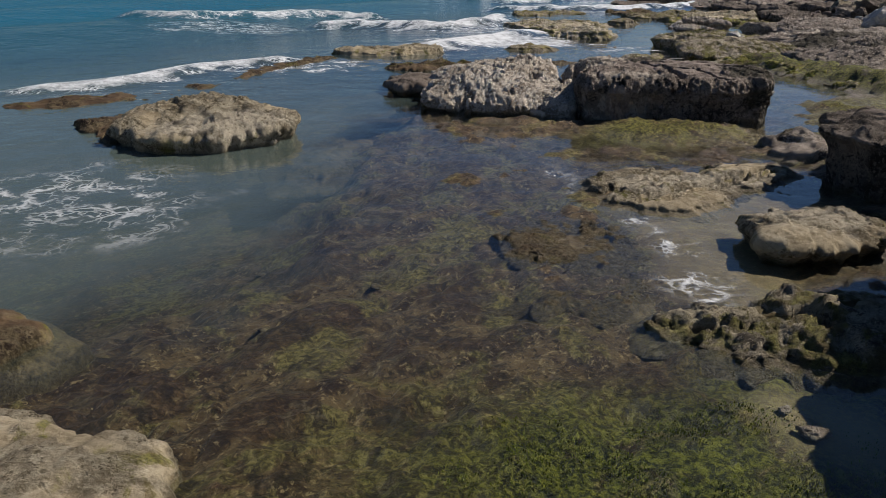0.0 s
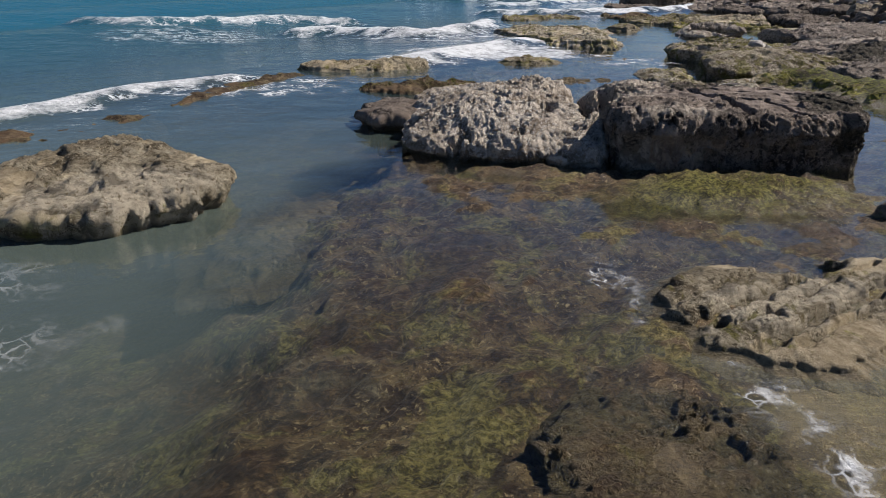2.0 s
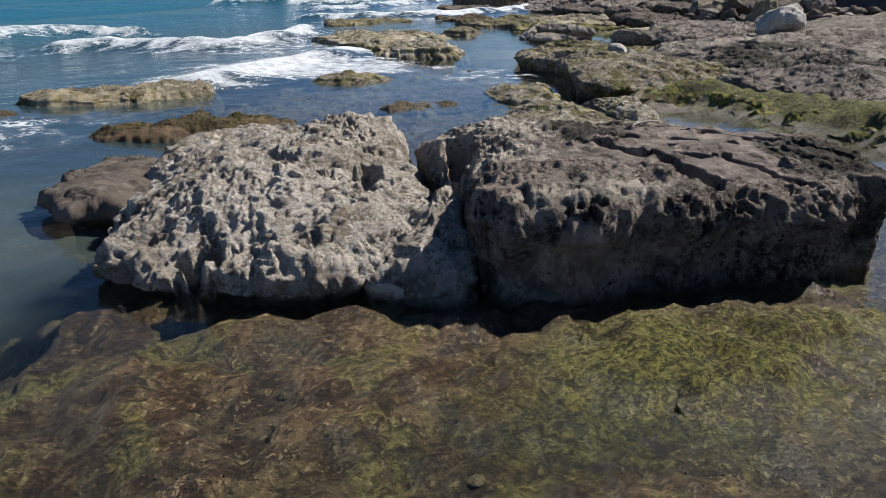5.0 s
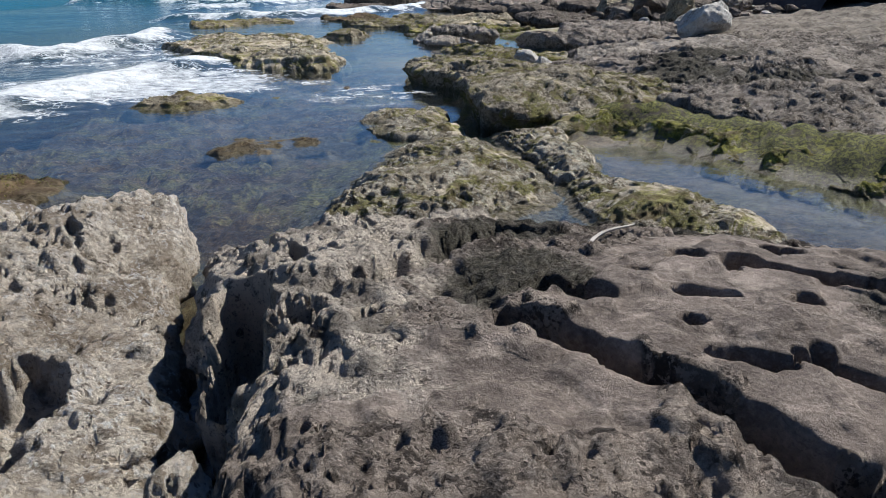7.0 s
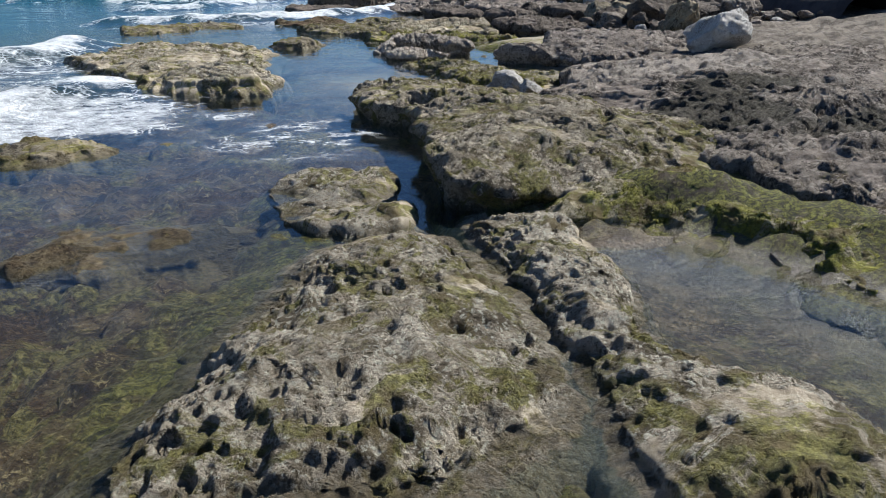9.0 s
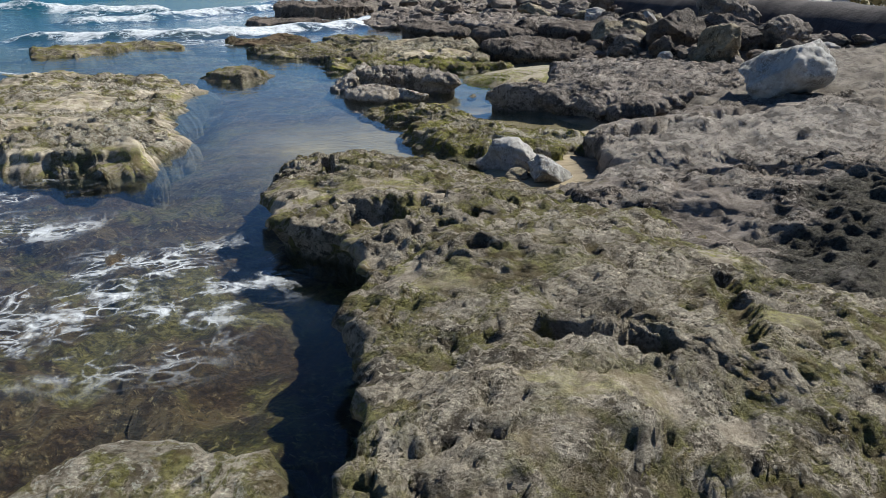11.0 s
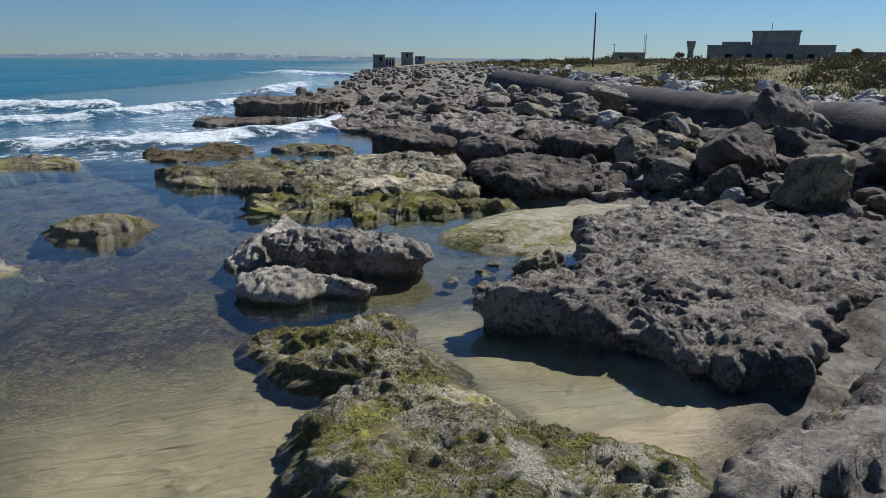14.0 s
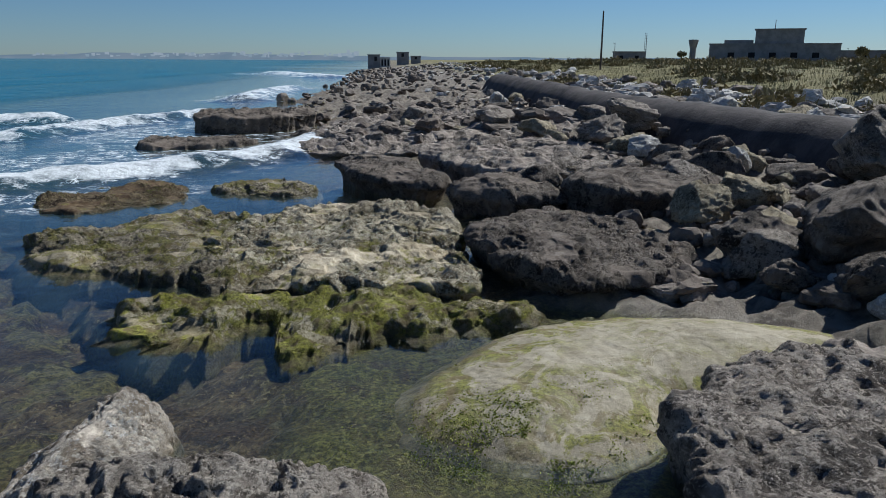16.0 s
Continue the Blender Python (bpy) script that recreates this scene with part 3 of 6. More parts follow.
# ---------------------------------------------------------------- sea
CRESTS = [  # line, height, width, foam
    ([(-9.0, 15.0), (-6.9, 16.6), (-5.8, 19.5), (-3.4, 21.3)], 0.16, 0.5, 0.9),
    ([(-16.0, 38.0), (-12.0, 37.0), (-6.2, 41.6), (-1.9, 41.2)], 0.3, 0.7, 0.9),
    ([(-0.6, 23.6), (1.0, 26.2), (3.0, 28.6), (4.4, 30.6)], 0.2, 0.8, 1.0),
    ([(-6.0, 35.5), (-3.4, 36.2), (0.2, 32.8), (2.6, 35.0), (3.6, 39.5)], 0.32, 0.9, 1.0),
    ([(-2.0, 68.0), (1.6, 67.7), (6.8, 66.1), (11.4, 66.2)], 0.5, 1.1, 0.95),
    ([(2.6, 49.4), (5.6, 48.2), (9.5, 47.2), (13.0, 48.6), (16.2, 50.5), (18.6, 54.0), (20.2, 55.4)], 0.3, 0.9, 1.0),
    ([(4.3, 57.6), (8.4, 59.0), (13.7, 65.2), (17.9, 69.5)], 0.35, 1.0, 0.9),
    ([(20.0, 78.0), (24.0, 90.0), (31.0, 104.0)], 0.4, 1.6, 0.9),
    ([(44.0, 182.0), (46.0, 160.0), (47.0, 142.0)], 0.5, 4.0, 0.9),
]
# white water breaking against the rocks of the shelf
SWASH = [(1.55, 9.3), (1.8, 8.1), (2.1, 7.3), (2.35, 6.6), (2.25, 5.9), (2.3, 5.2)]
LACE = [  # centre, radii, strength: torn foam left by spent waves
    ((6.4, 24.2), (1.5, 1.6), 0.36), ((5.6, 28.3), (1.6, 0.5), 0.34), ((-4.4, 7.8), (2.6, 2.2), 0.3), ((-3.4, 20.0), (2.8, 1.8), 0.5),
    ((2.6, 26.8), (3.4, 2.6), 0.8), ((1.6, 33.0), (3.5, 3.0), 0.6), ((12.0, 51.0), (8.0, 3.2), 0.55), ((3.6, 29.6), (1.6, 1.0), 0.5),
    ((15.0, 58.0), (6.0, 6.0), 0.42), ((9.0, 45.0), (6.0, 1.6), 0.4), ((-9.0, 34.0), (4.0, 3.0), 0.35), ((3.6, 21.0), (1.4, 2.0), 0.12),
]


def sea_sheet(x, y):
    g, *_ = ground_height(x, y)
    p = np.stack([x, y, np.zeros_like(x)], 1)
    d = x - np.interp(y, [s[0] for s in SHORE], [s[1] for s in SHORE])
    away = smooth(2, 30, -d)
    z = 0.012 * np.where(np.abs(x) < 80, fbm(p, 0.9, 3), 0) * smooth(1, -3, d)
    z = z + away * 0.22 * np.sin(0.42 * (0.92 * x - 0.42 * y) + 2.2 * np.where(np.abs(x) < 400, fbm(p, 0.03, 2), 0)) * (y < 900)
    foam = np.zeros_like(x)
    rag = fbm(p + 3, 0.8, 4)
    for line, high, wide, white in CRESTS:
        dist, s = along(x, y, line)
        ends = smooth(0, 0.12, s) * smooth(1, 0.88, s)
        body = np.exp(-(dist / wide) ** 2) * ends
        z = z + high * body * (1 + 0.5 * rag)
        foam = np.maximum(foam, 0.88 * white * smooth(2.1 * wide, 0.2 * wide, dist + 1.6 * wide * rag) * smooth(0, 0.1, s) * smooth(1, 0.9, s))
    for (cx, cy), (rx, ry), much in LACE:
        foam = np.maximum(foam, much * smooth(1.15, 0.4, np.hypot((x - cx) / rx, (y - cy) / ry) + 0.5 * rag))
    dist, s = along(x, y, SWASH)
    foam = np.maximum(foam, 0.42 * smooth(0.3, 0.05, dist + 0.25 * rag))
    deep = np.clip(-g, 0, 9)
    murk = 1 - np.exp(-1.25 * np.maximum(0, deep - 0.16))
    murk = np.maximum(murk, 0.995 * smooth(8, 22, -d))
    return z, dict(murk=np.clip(murk, 0, 1), foam=foam, open=away, milky=smooth(20, 12, y), blue=smooth(4, 45, -d + 12 * smooth(36, 50, y)))


SX = steps((-2600, -300, 230), (-300, -60, 20), (-60, -18, 1.5), (-18, 22, 0.25), (22, 60, 1.0), (60, 900, 40))
SY = steps((-400, -30, 40), (-30, 1, 1), (1, 58, 0.25), (58, 90, 0.4), (90, 240, 1.5), (240, 900, 20), (900, 4700, 250))
tagged(sheet("water", SX, SY, sea_sheet, WATER), "clear shallow sea water turning turquoise and blue, with white surf", "sea", kind="structure")


# ---------------------------------------------------------------- rocks
def slab(outline, spine, top, label, material, name="rock_slab", base=-0.45, crown=0.06, slope=(0.0, 0.0), under=0.12, edge=0.07, step=0.035, swell=1.0,
         pits=0.5, cuts=(), holes=(), seed=0.0, jag=0.085, basins=(), crusty=0.0, skins=(), falls=(), bleach=(), lichen=(), crumble=0.0):
    """A rock whose rim follows an outline: a rugged top, a rounded shoulder and walls that draw in towards the foot.
    spine: a line inside it to which the rings shrink. cuts: grooves (x0, y0, x1, y1, width, depth). holes: (x, y, radius, depth).
    falls: the top drops past a line (x, y, way x, way y, over how far, by how much). bleach, lichen: pale and black-grown crusted ellipses (x, y, rx, ry)."""
    rim = rounded(outline, step)
    c3 = np.column_stack([rim, np.full(len(rim), seed)])
    a, b = np.array(spine[0], float), np.array(spine[1], float)
    e = b - a
    t = np.clip(((rim - a) @ e) / (e @ e + 1e-9), 0, 1)
    mid = a + t[:, None] * e
    away = rim - mid
    reach = np.linalg.norm(away, axis=1)
    unit = away / (reach[:, None] + 1e-9)
    reach = reach + jag * 2.6 * fbm(c3, 1.5, 5, 0.65)
    inner = max(4, int(np.percentile(reach, 70) / step))
    height = top - base
    walls = max(4, int(height / (step * 1.25)))
    s = np.linspace(0, 1, inner) ** 0.85
    rings = []
    flat = np.zeros((len(rim), 1))
    for k in s:
        rings.append((mid + unit * (reach - edge)[:, None] * k, np.full(len(rim), top) + crown * (1 - k * k), 0.0))
    for ang in np.linspace(0.15, 1.0, max(4, int(1.3 * edge / step))) * math.pi / 2:
        rings.append((mid + unit * (reach - edge + edge * math.sin(ang))[:, None], np.full(len(rim), top - edge * (1 - math.cos(ang))), 2 * ang / math.pi))
    for k in np.linspace(0, 1, walls + 1)[1:]:
        draw = -under * math.sin(min(1.0, 1.25 * k) ** 0.6 * math.pi / 2)
        z = top - edge - (height - edge) * k
        rings.append((mid + unit * (reach + draw)[:, None], np.full(len(rim), z), 1.0))
    n = len(rim)
    v = np.concatenate([np.column_stack([xy, z]) for xy, z, _ in rings])
    rows = len(rings)
    i = np.arange(rows * n).reshape(rows, n)
    j = np.roll(i, -1, axis=1)
    faces = np.stack([i[:-1], i[1:], j[1:], j[:-1]], -1).reshape(-1, 4)
    # slope of the top and low swells
    rel = np.clip((v[:, 2] - base) / height, 0, 1)
    cx, cy = rim.mean(0)
    v[:, 2] += rel * (slope[0] * (v[:, 0] - cx) + slope[1] * (v[:, 1] - cy))
    for x, y, nx, ny, wide, drop in falls:
        v[:, 2] -= rel * drop * smooth(0, wide, (v[:, 0] - x) * nx + (v[:, 1] - y) * ny)
    q = v + np.array([0, 0, seed])
    nrm = np.concatenate([np.column_stack([unit * math.sin(t * math.pi / 2), flat + math.cos(t * math.pi / 2)]) for _, _, t in rings])
    big = fbm(q, 0.8, 3)
    mid_n = fbm(q + 3, 2.6, 4, 0.55)
    fine = fbm(q + 7, 8.0, 2, 0.6)
    layer = 5 * (big + 0.3 * mid_n)
    terrace = (np.floor(layer) + smooth(0.3, 0.55, layer - np.floor(layer))) / 5
    bend = np.column_stack([mid_n, fbm(q + 13, 2.6, 4, 0.6), fine])
    cave = cells(q + 0.34 * bend + 0.3 * big[:, None], 3.8)
    grow = smooth(-0.05, 0.3, fbm(q + 61, 1.7, 2))
    small = cells(q * np.array([1, 1, 0.7]) + 0.12 * bend, 8.0)
    # crust: where the smooth skin has weathered away the rock lies lower and is jagged
    worn = fbm(q + 31, 1.1, 3) + 0.3 * mid_n + crusty
    for x, y, rx, ry in skins:
        worn = np.minimum(worn, 0.9 * (np.hypot((v[:, 0] - x) / rx, (v[:, 1] - y) / ry) - 1.0) + 0.5 * mid_n + 0.25 * fine)
    patch = smooth(-0.12, 0.12, worn)
    crust = np.clip(2.2 * pits - 0.2, 0, 1) * patch

    def patches(ellipses):
        out = np.zeros(len(v))
        for x, y, rx, ry in ellipses:
            out = np.maximum(out, smooth(1.2, 0.75, np.hypot((v[:, 0] - x) / rx, (v[:, 1] - y) / ry) + 0.6 * mid_n + 0.3 * fine))
        return out

    pale, black = patches(bleach), patches(lichen)
    crust = np.maximum(crust, 0.9 * np.maximum(pale, black))
    ridges = 0.42 - np.abs(perlin(q * 4.2 + 40)) - 0.6 * np.abs(perlin(q * np.array([8.5, 8.5, 7.5]) + 50))
    disp = swell * (0.16 * terrace + 0.03 * big + (0.02 + 0.045 * patch) * mid_n) + (0.006 + 0.03 * crust) * fine
    disp += crust * (0.075 * ridges - 0.008)
    disp -= 0.9 * pits * pits * (0.1 + 0.9 * patch) * (0.12 + 0.88 * grow) * 0.15 * smooth(0.2 + 0.22 * grow, 0.1 + 0.16 * grow, cave)
    disp -= pits * 0.06 * (0.06 + 0.94 * patch) * (0.15 + 0.85 * grow) * smooth(0.34, 0.16, small)
    if crumble:
        fret = cells(q * np.array([1, 1, 0.8]) + 0.06 * bend, 15.0)
        disp -= crumble * 0.03 * crust * smooth(-0.25, 0.25, fbm(q + 71, 2.8, 2)) * smooth(0.42, 0.2, fret)
        disp += crumble * 0.045 * crust * (0.22 - np.abs(perlin(q * 9.0 + 80)) - 0.5 * np.abs(perlin(q * 19.0 + 90)))
    disp *= 0.45 + 0.55 * rel
    v = v + nrm * disp[:, None]
    wob = 0.05 * mid_n
    for x0, y0, x1, y1, wide, deep in cuts:
        dist, along_s = along(v[:, 0], v[:, 1], [(x0, y0), (x1, y1)])
        w = smooth(1.15 * wide, 0.5 * wide, dist + 0.6 * wob + wide * (0.25 * big + 0.6 * fine))
        v[:, 2] -= deep * w * rel
    for x, y, r, deep in holes:
        dist = np.hypot(v[:, 0] - x, v[:, 1] - y) + r * (0.6 * mid_n + 0.8 * fine)
        v[:, 2] -= deep * smooth(r, 0.55 * r, dist) * rel
    for x, y, rx, ry, level in basins:
        w = smooth(1.15, 0.8, np.hypot((v[:, 0] - x) / rx, (v[:, 1] - y) / ry) + 0.5 * mid_n)
        v[:, 2] = np.where(v[:, 2] > level, v[:, 2] * (1 - w) + w * (level + 0.1 * (v[:, 2] - level)), v[:, 2])
    origin = np.array([cx, cy, 0.0])
    me = mesh_of(name, v - origin, faces, material)
    attribute(me, "crust", crust)
    if bleach:
        attribute(me, "bleach", pale)
    if lichen:
        attribute(me, "lichen", black)
    ob = new(name, me)
    ob.location = origin
    return tagged(ob, label, "rock")


# the big split block by the first shallows
slab([(-0.2, 13.75), (0.2, 13.45), (0.9, 13.05), (1.4, 12.9), (1.85, 13.05), (2.25, 13.3), (2.5, 13.7), (2.56, 14.3), (2.54, 14.9), (2.6, 15.6), (2.72, 16.2), (2.72, 16.95), (2.5, 17.35), (1.97, 17.2), (1.46, 16.7), (0.4, 16.6), (-0.05, 16.2), (-0.05, 15.4), (-0.15, 14.5)],
     ((1.0, 14.4), (1.7, 16.0)), 0.40, "pale pitted limestone block with a deep undercut, split by a crack", PALE_ROCK, slope=(0.05, 0.03), under=0.22, edge=0.26, step=0.02, pits=0.75, swell=0.8, crusty=0.45, crumble=1.2,
     holes=[(0.62, 13.35, 0.2, 0.25), (2.0, 14.5, 0.22, 0.2), (1.9, 14.1, 0.12, 0.15), (0.0, 14.4, 0.3, 0.12), (1.2, 14.9, 0.25, 0.1)], seed=1.0, crown=0.22, jag=0.06)
slab([(2.5, 12.85), (2.68, 12.5), (3.2, 12.36), (4.1, 12.36), (5.2, 12.36), (5.75, 12.55), (6.05, 13.2), (6.1, 14.0), (6.2, 14.8), (5.8, 15.3), (5.45, 15.7), (5.15, 16.1), (5.0, 16.7), (4.65, 16.75), (4.3, 16.35), (3.95, 16.5), (3.6, 16.55), (3.25, 16.35), (2.92, 16.4), (2.76, 15.6), (2.68, 15.0), (2.68, 14.4), (2.72, 13.9), (2.58, 13.3)],
     ((3.5, 14.6), (4.9, 14.0)), 0.76, "long dark limestone block, smooth grey top with holes and grooves", BLOCK_ROCK, under=0.1, step=0.02, pits=0.8, swell=0.6, edge=0.26, crusty=0.3, jag=0.06, crumble=1.2,
     skins=[(4.75, 13.55, 0.85, 0.75), (3.25, 13.55, 0.5, 0.28), (3.75, 13.3, 0.3, 0.35), (5.4, 14.0, 0.5, 0.6), (4.6, 12.9, 0.5, 0.25)], falls=[(4.3, 14.6, 0.0, 1.0, 1.6, 0.2), (5.3, 14.0, 0.6, 0.8, 1.3, 0.3), (3.0, 13.6, -0.9, 0.4, 0.8, 0.08)],
     bleach=[(3.15, 15.3, 1.0, 1.1), (4.1, 16.2, 1.5, 0.7), (3.0, 14.2, 0.5, 0.8), (3.4, 12.6, 0.8, 0.14)],
     cuts=[(3.82, 13.74, 4.28, 12.65, 0.085, 0.3), (3.45, 14.45, 4.35, 14.92, 0.13, 0.14), (2.78, 14.05, 2.92, 14.7, 0.13, 0.5), (4.05, 13.95, 4.2, 13.82, 0.09, 0.3), (4.55, 13.72, 4.7, 13.6, 0.045, 0.14), (4.32, 13.27, 4.52, 13.12, 0.05, 0.16), (5.0, 13.9, 5.75, 13.0, 0.07, 0.2),
           (3.18, 15.9, 3.12, 15.45, 0.028, 0.12), (3.12, 15.45, 3.2, 14.82, 0.03, 0.12), (3.7, 15.95, 3.66, 15.2, 0.028, 0.1), (4.6, 13.15, 5.0, 12.5, 0.045, 0.12)],
     lichen=[(4.25, 14.85, 0.4, 0.3), (4.95, 15.2, 0.6, 0.4), (5.6, 14.95, 0.7, 0.4), (4.05, 14.2, 0.3, 0.32), (5.6, 13.0, 0.5, 0.6)],
     holes=[(4.85, 14.04, 0.08, 0.14), (4.5, 13.92, 0.06, 0.14), (4.9, 13.84, 0.05, 0.08), (4.97, 13.45, 0.06, 0.12), (4.69, 13.13, 0.07, 0.12), (5.4, 14.0, 0.1, 0.12), (4.4, 13.45, 0.05, 0.08), (3.3, 14.0, 0.06, 0.1)], seed=2.0)
slab([(1.72, 13.0), (1.95, 12.7), (2.35, 12.62), (2.5, 12.85), (2.58, 13.3), (2.6, 13.8), (2.42, 13.75), (2.1, 13.45), (1.88, 13.25)], ((2.15, 12.95), (2.4, 13.5)), 0.34, "fallen pale limestone wedge in the crack of the block", PALE_ROCK,
     under=0.0, step=0.022, edge=0.12, slope=(0.25, 0.22), seed=3.0, swell=0.6, jag=0.05, crusty=0.5, pits=0.7, crumble=1.2)
slab([(-0.85, 15.4), (-0.4, 15.0), (0.1, 15.2), (0.3, 16.2), (0.1, 16.9), (-0.5, 17.0), (-0.95, 16.4)], ((-0.4, 15.8), (-0.2, 16.3)), 0.24, "dark undercut limestone ledge beside the block", DARK_ROCK, under=0.3, seed=4.0, swell=0.6, edge=0.12)
slab([(0.2, 17.3), (0.8, 17.7), (1.4, 17.95), (1.55, 18.35), (1.2, 18.6), (0.4, 18.2), (-0.1, 17.7)], ((0.5, 17.7), (1.1, 18.2)), 0.2, "low pale limestone rock behind the split block", PALE_ROCK, under=0.1, seed=50.0, swell=0.6, edge=0.1, crusty=0.4)
# rock in the open water
slab([(-4.6, 10.75), (-3.7, 10.15), (-3.0, 10.2), (-2.35, 10.75), (-2.1, 11.4), (-2.5, 12.2), (-3.1, 12.9), (-3.9, 13.3), (-4.5, 13.0), (-4.8, 11.8)], ((-3.9, 12.0), (-3.0, 11.3)), 0.3,
     "tan pitted limestone rock standing in shallow sea", TAN_ROCK, slope=(0.0, 0.02), under=0.12, edge=0.12, pits=0.7, seed=5.0, crown=0.1, jag=0.1, crusty=0.2, crumble=0.7, swell=0.9, bleach=[(-3.0, 10.8, 1.0, 0.7)])
slab([(-5.9, 12.3), (-5.2, 11.3), (-4.5, 10.5), (-4.4, 11.2), (-4.6, 12.4), (-5.2, 13.1)], ((-5.2, 12.0), (-4.8, 11.6)), 0.07, "low dark reef awash beside a tan rock", WEED_ROCK, step=0.05, seed=6.0, under=-0.2)
slab([(-9.5, 12.6), (-8.0, 12.9), (-6.2, 13.6), (-5.4, 14.6), (-4.6, 16.0), (-5.0, 16.6), (-6.2, 15.2), (-8.0, 13.9), (-9.6, 13.3)], ((-7.6, 13.4), (-5.6, 15.0)), 0.04, "long dark weed-grown reef awash in the sea", WEED_ROCK, step=0.06, seed=51.0, under=-0.25, swell=0.7)
slab([(-4.6, 17.4), (-4.0, 18.4), (-3.2, 20.4), (-2.6, 21.6), (-3.2, 21.9), (-4.2, 20.2), (-4.9, 18.2)], ((-4.2, 18.6), (-3.2, 20.8)), 0.03, "narrow dark weed-grown reef awash in the sea", WEED_ROCK, step=0.06, seed=52.0, under=-0.25, swell=0.7)
slab([(-2.6, 3.5), (-2.0, 3.42), (-1.6, 3.35), (-1.3, 3.12), (-1.4, 2.8), (-1.9, 2.3), (-2.8, 2.4)], ((-2.1, 2.9), (-1.8, 2.9)), 0.13, "pale rounded limestone slab at the water", TAN_ROCK, under=0.0, step=0.03, seed=7.0, swell=0.5, crown=0.08, pits=0.3)
slab([(-3.2, 3.9), (-2.6, 3.85), (-2.2, 3.65), (-2.4, 3.5), (-3.2, 3.4)], ((-2.9, 3.65), (-2.6, 3.65)), 0.08, "small wet limestone rock at the water", TAN_ROCK, under=-0.1, seed=8.0, swell=0.5)
slab([(-3.9, 5.1), (-3.2, 5.0), (-2.7, 4.8), (-2.9, 4.4), (-3.8, 4.3)], ((-3.5, 4.7), (-3.1, 4.7)), 0.05, "wet brown rock awash at the water", WEED_ROCK, under=-0.3, seed=9.0, swell=0.6)
# ledges in the first shallows
slab([(1.95, 8.7), (1.95, 8.1), (2.2, 7.7), (2.65, 7.5), (3.2, 7.85), (3.9, 8.45), (4.55, 8.95), (4.5, 9.4), (3.8, 9.3), (3.2, 9.1), (2.5, 9.2)], ((2.4, 8.2), (3.9, 9.05)), 0.05, "low tan limestone ledge in parallel ridges, wet at its foot", TAN_ROCK, under=-0.45, edge=0.03, step=0.022, seed=10.0, swell=0.28, pits=0.45, crown=0.07, crumble=0.6, bleach=[(3.3, 8.55, 1.2, 0.3), (2.5, 8.1, 0.5, 0.2)],
     cuts=[(2.3, 7.75, 4.3, 9.05, 0.07, 0.09), (2.1, 8.2, 3.6, 9.15, 0.08, 0.1), (2.6, 7.75, 4.4, 8.98, 0.035, 0.06), (2.2, 8.0, 3.9, 9.1, 0.03, 0.05), (2.0, 8.5, 2.9, 9.05, 0.05, 0.07)], holes=[(2.6, 8.2, 0.1, 0.1), (2.2, 8.1, 0.08, 0.1)])
slab([(0.9, 6.0), (1.5, 5.7), (2.0, 6.1), (2.1, 6.8), (1.9, 7.4), (1.3, 7.6), (0.8, 7.2), (0.7, 6.5)], ((1.2, 6.3), (1.5, 7.0)), -0.05, "brown weed-grown rock just breaking the shallows", WEED_ROCK, under=-0.5, edge=0.03, step=0.026, seed=53.0, swell=0.4, pits=0.8, crusty=0.4, crumble=1.2)
slab([(0.9, 5.2), (1.5, 5.0), (1.9, 5.5), (1.7, 6.0), (1.1, 5.9)], ((1.2, 5.5), (1.6, 5.5)), -0.06, "brown weed-grown rock just breaking the shallows", WEED_ROCK, under=-0.4, edge=0.03, step=0.028, seed=54.0, swell=0.4, pits=0.8, crusty=0.3, crumble=1.2)
slab([(1.65, 4.75), (1.8, 5.1), (2.2, 5.15), (2.85, 5.2), (3.5, 5.1), (3.5, 4.4), (2.9, 4.25), (2.4, 4.3), (1.95, 4.45)], ((2.1, 4.8), (3.1, 4.75)), 0.08, "mossy limestone ledge beside the wet flat", ALGAE_ROCK, under=-0.35, step=0.022, seed=11.0, swell=0.6, pits=0.7, crusty=0.2, crumble=1.0, crown=0.1, edge=0.04, slope=(0.06, 0.0),
     cuts=[(1.9, 4.72, 3.3, 4.8, 0.04, 0.08)], holes=[(2.75, 4.65, 0.12, 0.2), (2.2, 4.65, 0.07, 0.1)], bleach=[(2.0, 4.95, 0.5, 0.2), (3.0, 4.9, 0.5, 0.2)])
slab([(3.0, 6.2), (3.05, 6.7), (3.4, 7.0), (3.8, 7.15), (4.4, 7.0), (4.3, 6.4), (3.9, 6.0), (3.3, 5.95)], ((3.4, 6.4), (3.9, 6.6)), 0.22, "tan limestone rock at the edge of the flat", TAN_ROCK, under=0.2, seed=12.0, swell=0.5, edge=0.1, crusty=0.2, crumble=0.9, step=0.025, bleach=[(3.7, 6.7, 0.5, 0.4)])
slab([(3.95, 4.5), (4.0, 5.3), (4.35, 5.75), (5.2, 6.1), (7.2, 6.2), (7.6, 4.5), (7.0, 2.2), (5.0, 0.9), (3.65, 1.4), (3.55, 3.0), (3.65, 3.8)], ((4.9, 3.0), (5.8, 4.6)), 1.35, "tall dark limestone outcrop above the flat", DARK_ROCK, under=0.25, seed=13.0, swell=1.1, step=0.045)
slab([(4.7, 8.6), (4.85, 7.9), (5.5, 7.4), (6.8, 7.5), (7.2, 8.8), (6.2, 9.6), (5.2, 9.4)], ((5.5, 8.4), (6.3, 8.5)), 0.72, "dark limestone block behind the flat", DARK_ROCK, under=0.2, seed=57.0, swell=0.9, step=0.04, crusty=0.2)
